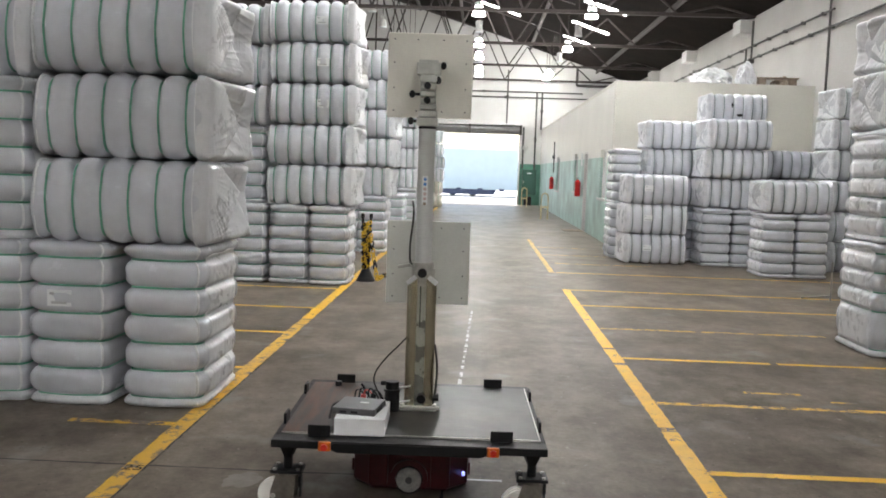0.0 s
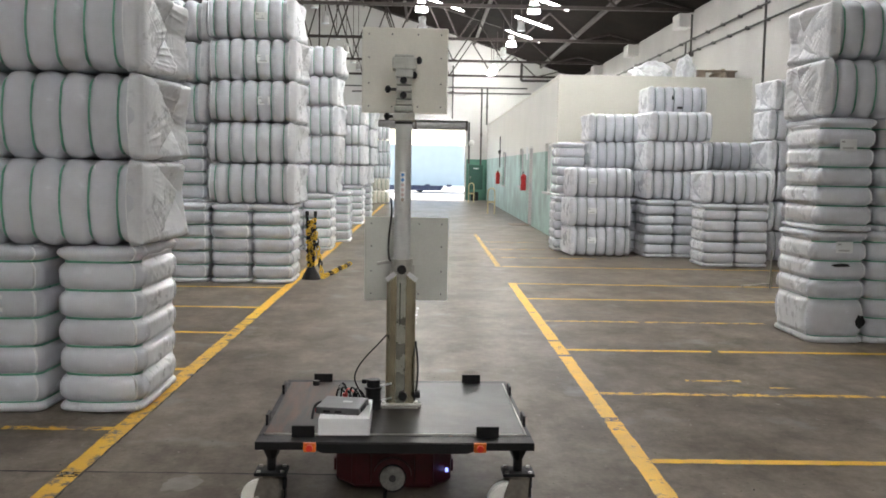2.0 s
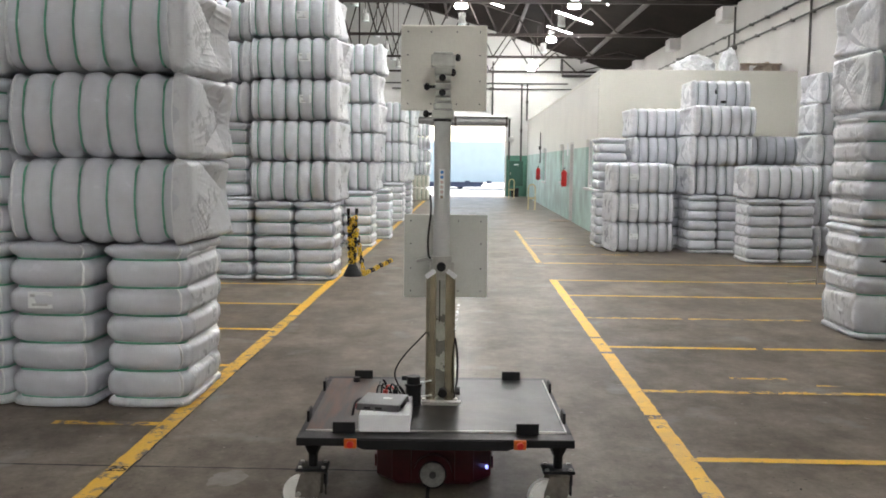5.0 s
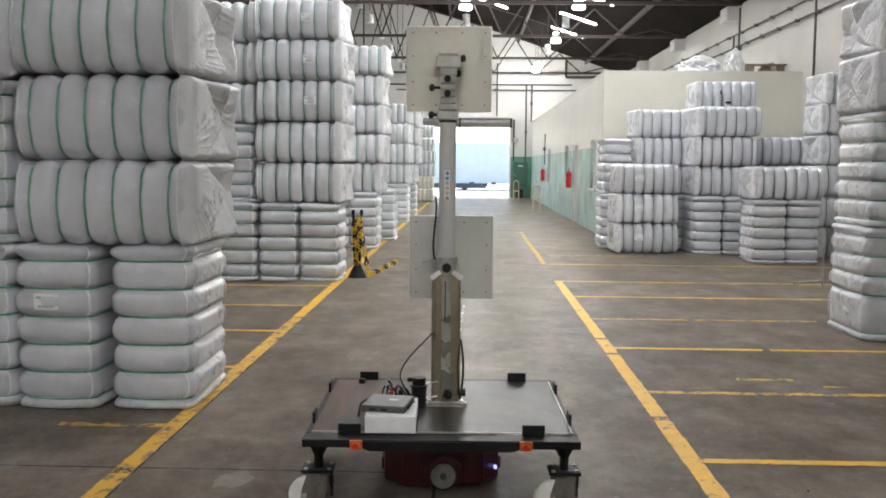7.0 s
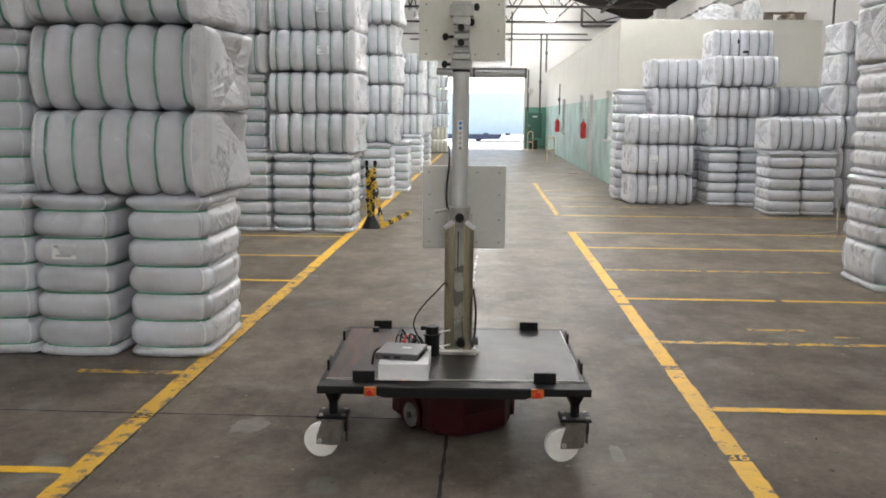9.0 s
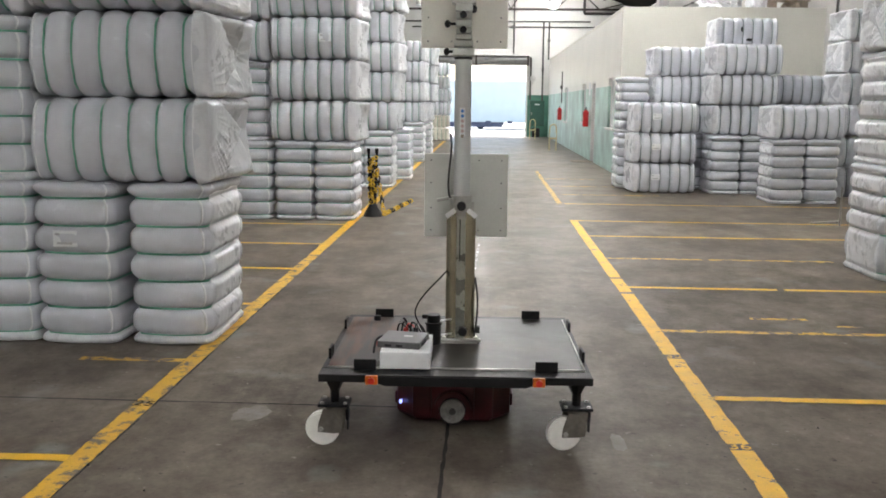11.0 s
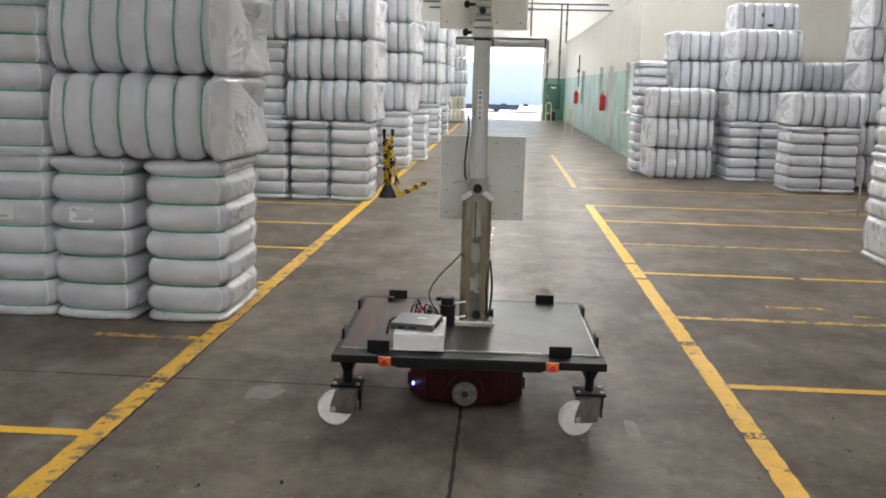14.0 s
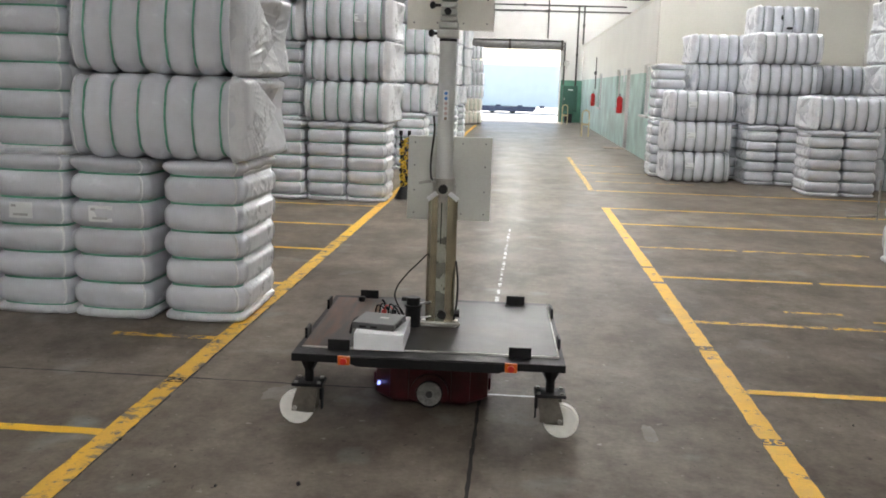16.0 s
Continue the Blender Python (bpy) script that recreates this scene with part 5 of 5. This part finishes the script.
for s in (-1, 1):
    bm = bmesh.new()
    box_bm(bm, (-0.026, -0.005, -0.011), (0.026, 0.005, 0.011), 0.002, Matrix.Translation((s * 0.05, -0.062, 0.63)) @ Matrix.Rotation(s * radians(38), 4, "Y"))
    part("channel_tip", bm, M_FOAM, mast, "pale cut tip")
# added strip: the curved channel's highlight as a paler colour
boxp("sheen_strip", (-0.021, -0.049, 0.02), (0.021, -0.0455, 0.61), M_SHEEN, mast, "grey strip that stands in for the channel's highlight")
# thin brown strip along the channel's left side
boxp("brown_side_strip", (-0.0695, -0.034, 0.03), (-0.0682, 0.045, 0.6), M_WOOD, mast)
boxp("slot", (-0.008, -0.051, 0.4), (-0.003, -0.0492, 0.6), M_RUBBER, mast)
rodp("inner_tube", (0, 0, 0.6), (0, 0, 1.355), 0.039, M_TUBE, mast, seg=28)
rodp("tube_collar", (0, 0, 0.6), (0, 0, 0.71), 0.053, M_GALV, mast, seg=24)
rodp("knob", (0, -0.05, 0.665), (0, -0.085, 0.665), 0.022, M_RUBBER, mast, "black clamp knob", seg=10)
rodp("knob", (0.012, -0.05, 0.065), (0.012, -0.085, 0.065), 0.022, M_RUBBER, mast, "black clamp knob", seg=8)
rodp("knob", (0.07, -0.03, 0.065), (0.095, -0.03, 0.065), 0.02, M_RUBBER, mast, "black clamp knob", seg=8)
bm = bmesh.new()
box_bm(bm, (0.03, -0.06, 0.69), (0.09, -0.04, 0.705), 0.003, Matrix.Rotation(radians(-12), 4, "Y"))
part("tube_clamp", bm, M_GALV, mast)
boxp("tube_clamp", (-0.075, -0.05, 0.69), (-0.04, -0.03, 0.7), M_GALV, mast, bevel=0.003)
boxp("tube_clamp", (0.045, -0.06, 0.64), (0.06, -0.05, 0.685), M_GALV, mast)
boxp("sticker", (-0.014, -0.0425, 0.985), (0.012, -0.039, 1.12), M_PAPER, mast, "pale strip of safety stickers")
for k, m_ in enumerate((M_BLUEMARK, M_BLUEMARK, M_PINKMARK, M_PINKMARK, M_PINKMARK, M_WOOD)):
    rodp("mark", (-0.001, -0.044, 1.105 - 0.023 * k), (-0.001, -0.0426, 1.105 - 0.023 * k), 0.008, m_, mast, seg=12)
rodp("seal", (0, 0, 1.34), (0, 0, 1.352), 0.041, M_RUBBER, mast, seg=28)
# clamps stacked at the head
HEAD = ((1.355, 1.392, 0.05), (1.397, 1.425, 0.044), (1.43, 1.452, 0.038), (1.457, 1.482, 0.036), (1.49, 1.515, 0.036), (1.522, 1.55, 0.036), (1.555, 1.59, 0.04), (1.59, 1.645, 0.056))
for z0, z1, hw in HEAD:
    boxp("clamp", (-hw, -0.05, z0), (hw, 0.045, z1), M_CLAMP, mast, bevel=0.006)
boxp("head_bracket", (-0.046, -0.046, 1.645), (0.046, 0.06, 1.658), M_CLAMP, mast, bevel=0.005)
for x, z in ((-0.003, 1.47), (-0.003, 1.537)):
    rodp("knob", (x, -0.05, z), (x, -0.085, z), 0.016, M_RUBBER, mast, "black clamp knob", seg=10)
for x0, x1, z in ((-0.036, -0.075, 1.5), (-0.05, -0.078, 1.375), (0.036, 0.046, 1.566), (0.05, 0.068, 1.634)):
    bm = rod_bm(bmesh.new(), (x0, -0.02, z), (x1, -0.02, z), 0.007, seg=8)
    bmesh.ops.create_uvsphere(bm, u_segments=14, v_segments=8, radius=0.018, matrix=Matrix.Translation((x1, -0.02, z)) @ Matrix.Diagonal((0.8, 1, 1, 1)))
    part("knob", bm, M_RUBBER, mast, "black clamp knob")
# two square boards behind the mast
for nm, x0, x1, z0, z1, m_, lab in (("lower_board", -0.18, 0.222, 0.5, 0.902, M_BOARD, "square grey board behind the mast"), ("upper_board", -0.2, 0.206, 1.395, 1.796, M_BOARD_TOP, "square cream board behind the mast head")):
    b_ = boxp(nm, (x0, 0.075, z0), (x1, 0.09, z1), m_, mast, lab, 0.006)
    for fx in (0.08, 0.35, 0.65, 0.92):
        for fz in (0.08, 0.35, 0.65, 0.92):
            if fx in (0.08, 0.92) or fz in (0.08, 0.92):
                rodp("screw", (x0 + fx * (x1 - x0), 0.073, z0 + fz * (z1 - z0)), (x0 + fx * (x1 - x0), 0.0752, z0 + fz * (z1 - z0)), 0.004, M_DEVICE, b_, seg=6)
boxp("board_bracket", (-0.03, 0.03, 0.66), (0.03, 0.075, 0.7), M_CLAMP, mast)
tube_curve("cable", [(-0.055, -0.03, 1.0), (-0.05, -0.04, 0.93), (-0.062, -0.04, 0.8), (-0.06, -0.04, 0.72), (-0.045, -0.035, 0.69)], 0.005, M_RUBBER, mast)
tube_curve("cable", [(0.07, -0.03, 0.32), (0.082, -0.04, 0.22), (0.08, -0.04, 0.12), (0.066, -0.03, 0.02)], 0.005, M_RUBBER, mast)
tube_curve("cable", [(-0.068, -0.04, 0.35), (-0.1, -0.05, 0.315), (-0.155, -0.07, 0.26), (-0.2, -0.085, 0.2), (-0.212, -0.09, 0.15), (-0.19, -0.1, 0.1), (-0.17, -0.11, 0.065)], 0.0035, M_RUBBER, mast)
for z in (0.05, 0.12):
    tube_curve("zip_tie", [(-0.16, -0.05, z + 0.002), (-0.11, -0.075, z - 0.004), (-0.04, -0.068, z + 0.004)], 0.003, M_FOAM, mast, "white cable tie")


# load fixed on the deck
foam = boxp("foam_block", (-0.327, -0.488, TZ + 0.006), (-0.11, -0.16, TZ + 0.08), M_FOAM, trolley, "white foam block", 0.004)
dev = new("device_case")
dev.parent = trolley
dev["label"] = "flat grey electronic device case on a foam block"
dev.matrix_basis = pose(-0.235, -0.33, TZ + 0.08, 0, 0, -10)
boxp("shell", (-0.095, -0.1, 0), (0.095, 0.1, 0.03), M_DEVICE, dev, bevel=0.004)
for x in (-0.06, -0.01):
    boxp("port", (x, -0.104, 0.008), (x + 0.03, -0.1005, 0.018), M_RUBBER, dev)
boxp("emblem", (0.0, 0.0, 0.03), (0.04, 0.025, 0.0305), M_ALU, dev)
boxp("grille", (0.096, -0.06, 0.006), (0.099, 0.02, 0.022), M_RUBBER, dev)
cyl = new("canister")
cyl.parent = trolley
cyl["label"] = "black cylindrical canister tied to the mast"
cyl.matrix_basis = pose(-0.11, -0.04, TZ + 0.006)
rodp("can", (0, 0, 0), (0, 0, 0.1), 0.036, M_RUBBER, cyl, seg=22)
rodp("lid", (0, 0, 0.1), (0, 0, 0.14), 0.032, M_RUBBER, cyl, seg=22)
rodp("rim", (0, 0, 0.094), (0, 0, 0.104), 0.041, M_RUBBER, cyl, seg=22)
boxp("clip", (-0.055, -0.01, 0.12), (-0.03, 0.01, 0.14), M_RUBBER, cyl, bevel=0.004)
pcb = new("circuit_tangle")
pcb.parent = trolley
pcb["label"] = "loose circuit board with red and white plugs"
pcb.matrix_basis = pose(-0.235, -0.17, TZ + 0.006)
boxp("circuit_board", (-0.05, -0.005, 0.06), (0.06, 0.07, 0.065), M_PANEL, pcb)
boxp("bracket", (-0.04, 0.01, 0), (0.05, 0.06, 0.06), M_RUBBER, pcb)
for x, y, z, m_ in ((-0.03, 0.0, 0.085, M_RED_PLASTIC), (0.0, 0.02, 0.1, M_RED_PLASTIC), (0.03, 0.01, 0.08, M_FOAM), (0.045, 0.03, 0.1, M_RUBBER), (-0.045, 0.02, 0.075, M_FOAM), (0.012, 0.045, 0.09, M_ALU)):
    boxp("plug", (x - 0.011, y - 0.01, 0.065), (x + 0.011, y + 0.01, z), m_, pcb, bevel=0.002)
for k in range(5):
    c0 = -0.04 + 0.02 * k
    tube_curve("wire", [(c0, 0.01, 0.08), (c0 + 0.01, -0.01, 0.125 + 0.008 * (k % 2)), (c0 + 0.03, 0.03, 0.11), (c0 + 0.05, 0.05, 0.07)], 0.0035, (M_RUBBER, M_RUBBER, M_RED_PLASTIC)[k % 3], pcb)
tube_curve("antenna", [(0.01, 0.03, 0.09), (0.0, 0.03, 0.13), (-0.012, 0.03, 0.145)], 0.005, M_RUBBER, pcb)
tube_curve("power_lead", [(-0.06, 0.0, 0.06), (-0.1, -0.02, 0.07), (-0.13, -0.06, 0.06), (-0.14, -0.1, 0.012)], 0.006, M_RUBBER, pcb)
tube_curve("signal_lead", [(0.05, 0.0, 0.06), (0.1, -0.05, 0.075), (0.11, -0.12, 0.085)], 0.005, M_RUBBER, pcb)
boxp("red_plug", (-0.375, -0.12, TZ + 0.006), (-0.34, -0.09, TZ + 0.03), M_RED_PLASTIC, trolley, "red plastic plug", 0.004)
rodp("stud", (-0.42, 0.42, TZ + 0.006), (-0.42, 0.42, TZ + 0.03), 0.018, M_RUBBER, trolley, seg=10)

# ---- the mobile robot under the trolley ----
robot = thing("mobile_robot", "low dark red driverless robot under the trolley", "robot", pose(TX - 0.01, 4.42, 0))
bm = bmesh.new()
plan = [(-0.27, -0.12), (-0.18, -0.22), (0.18, -0.22), (0.27, -0.12), (0.27, 0.12), (0.18, 0.22), (-0.18, 0.22), (-0.27, 0.12)]
lay = [[bm.verts.new((x * k, y * k, z)) for x, y in plan] for z, k in ((0.014, 0.94), (0.03, 1.0), (0.2, 1.0), (0.235, 0.95))]
for a, b in zip(lay, lay[1:]):
    for k in range(8):
        bm.faces.new((a[k], a[(k + 1) % 8], b[(k + 1) % 8], b[k]))
bm.faces.new(lay[0][::-1])
bm.faces.new(lay[-1])
part("body", bm, M_RED, robot, "dark red painted body")
boxp("lift_plate", (-0.18, -0.16, 0.235), (0.18, 0.16, 0.3), M_BLACK, robot, "black lifting plate", 0.01)
for s in (-1, 1):
    boxp("side_block", (0.1, s * 0.215, 0.04), (0.19, s * 0.24, 0.2), M_RED, robot, bevel=0.008)
    boxp("side_block", (-0.19, s * 0.215, 0.04), (-0.1, s * 0.24, 0.2), M_RED, robot, bevel=0.008)
    bm = bmesh.new()
    arch = [(0.088 * math.cos(q), 0.075 + 0.088 * math.sin(q)) for q in [radians(-35 + 250 * k / 20) for k in range(21)]]
    inner = [(0.064 * math.cos(q), 0.075 + 0.064 * math.sin(q)) for q in [radians(-35 + 250 * k / 20) for k in range(21)]]
    cols = [[bm.verts.new((x, s * y, z)) for (x, z), y in ((p, 0.218), (p, 0.246), (q, 0.246), (q, 0.218))] for p, q in zip(arch, inner)]
    for p, q in zip(cols, cols[1:]):
        for k in range(4):
            bm.faces.new((p[k], p[(k + 1) % 4], q[(k + 1) % 4], q[k]))
    bm.faces.new(cols[0])
    bm.faces.new(cols[-1][::-1])
    bmesh.ops.recalc_face_normals(bm, faces=bm.faces)
    part("wheel_arch", bm, M_RED, robot)
    w_ = rodp("drive_wheel", (0, s * 0.2, 0.063), (0, s * 0.238, 0.063), 0.063, M_RUBBER, robot, "dark drive wheel with a ribbed metal disc", seg=36)
    rodp("wheel_disc", (0, s * 0.2385, 0.07), (0, s * 0.25, 0.07), 0.058, M_DISC, w_, "ribbed bright metal disc", seg=36)
    rodp("hub", (0, s * 0.25, 0.07), (0, s * 0.258, 0.07), 0.016, M_DEVICE, w_, seg=16)
    for k in range(18):
        q = k * math.pi / 9
        bm = box_bm(bmesh.new(), (0.02, -0.002, -0.003), (0.054, 0.002, 0.003), m=Matrix.Translation((0, s * 0.2515, 0.07)) @ Matrix.Rotation(q, 4, "Y"))
        part("rib", bm, M_DISC, w_)
boxp("bumper", (0.272, -0.11, 0.06), (0.284, 0.11, 0.12), M_RED, robot, bevel=0.006)
boxp("bumper", (-0.284, -0.11, 0.06), (-0.272, 0.11, 0.12), M_RED, robot, bevel=0.006)
boxp("indicator", (0.245, -0.17, 0.075), (0.259, -0.145, 0.09), M_BLUE, robot, "glowing blue indicator", 0.004)
boxp("indicator", (0.245, 0.145, 0.075), (0.259, 0.17, 0.09), M_BLUE, robot, "glowing blue indicator", 0.004)
boxp("status_light", (0.09, 0.222, 0.205), (0.1, 0.226, 0.212), M_REDLED, robot, "small glowing red light")
for s in (-1, 1):
    rodp("beacon", (0.265, s * 0.1, 0.2), (0.265, s * 0.1, 0.225), 0.02, M_ORANGE, robot, "amber beacon", seg=12)
boxp("sensor", (0.277, -0.06, 0.15), (0.3, 0.06, 0.19), M_RUBBER, robot, bevel=0.006)

SHIFT = [(0, -0.176), (0.5, -0.104), (1, -0.034), (1.5, 0.014), (2, 0.012), (3, 0.01), (4, 0.003), (6.5, 0), (9, 0.001), (12.5, 0), (14, -0.004), (14.5, -0.005), (15, -0.024), (15.25, -0.056), (15.5, -0.098), (15.75, -0.172), (16, -0.25)]
TURN = [(0, 0), (6.5, 0), (7.0, 5), (7.2, 22), (7.4, 36), (7.6, 51), (7.8, 65), (8.0, 80), (8.2, 92), (8.5, 104), (8.7, 112), (8.9, 121), (9.2, 134), (9.8, 158), (10.4, 174), (11.0, 180), (12.5, 180), (16, 180)]


def lerp(rows, t):
    for (t0, a), (t1, b) in zip(rows, rows[1:]):
        if t0 <= t <= t1:
            return a + (b - a) * (t - t0) / (t1 - t0)
    return rows[-1][1]


def motions():
    walk(trolley, [(t, pose(TX + dx, TY, 0, 0, 0, 1.4)) for t, dx in SHIFT])
    times = sorted({t for t, _ in SHIFT} | {t for t, _ in TURN})
    walk(robot, [(t, pose(TX - 0.01 + lerp(SHIFT, t), 4.42, 0, 0, 0, lerp(TURN, t))) for t in times])
    walk(casters[0], [(0, pose(0, 0, 0, 0, 0, 172)), (16, pose(0, 0, 0, 0, 0, 174))])
    walk(casters[1], [(0, pose(0, 0, 0, 0, 0, 188)), (1.5, pose(0, 0, 0, 0, 0, 190)), (14.5, pose(0, 0, 0, 0, 0, 192)), (15.0, pose(0, 0, 0, 0, 0, 198)), (15.4, pose(0, 0, 0, 0, 0, 212)), (15.6, pose(0, 0, 0, 0, 0, 240)), (15.8, pose(0, 0, 0, 0, 0, 280)), (16, pose(0, 0, 0, 0, 0, 348))])


motions()
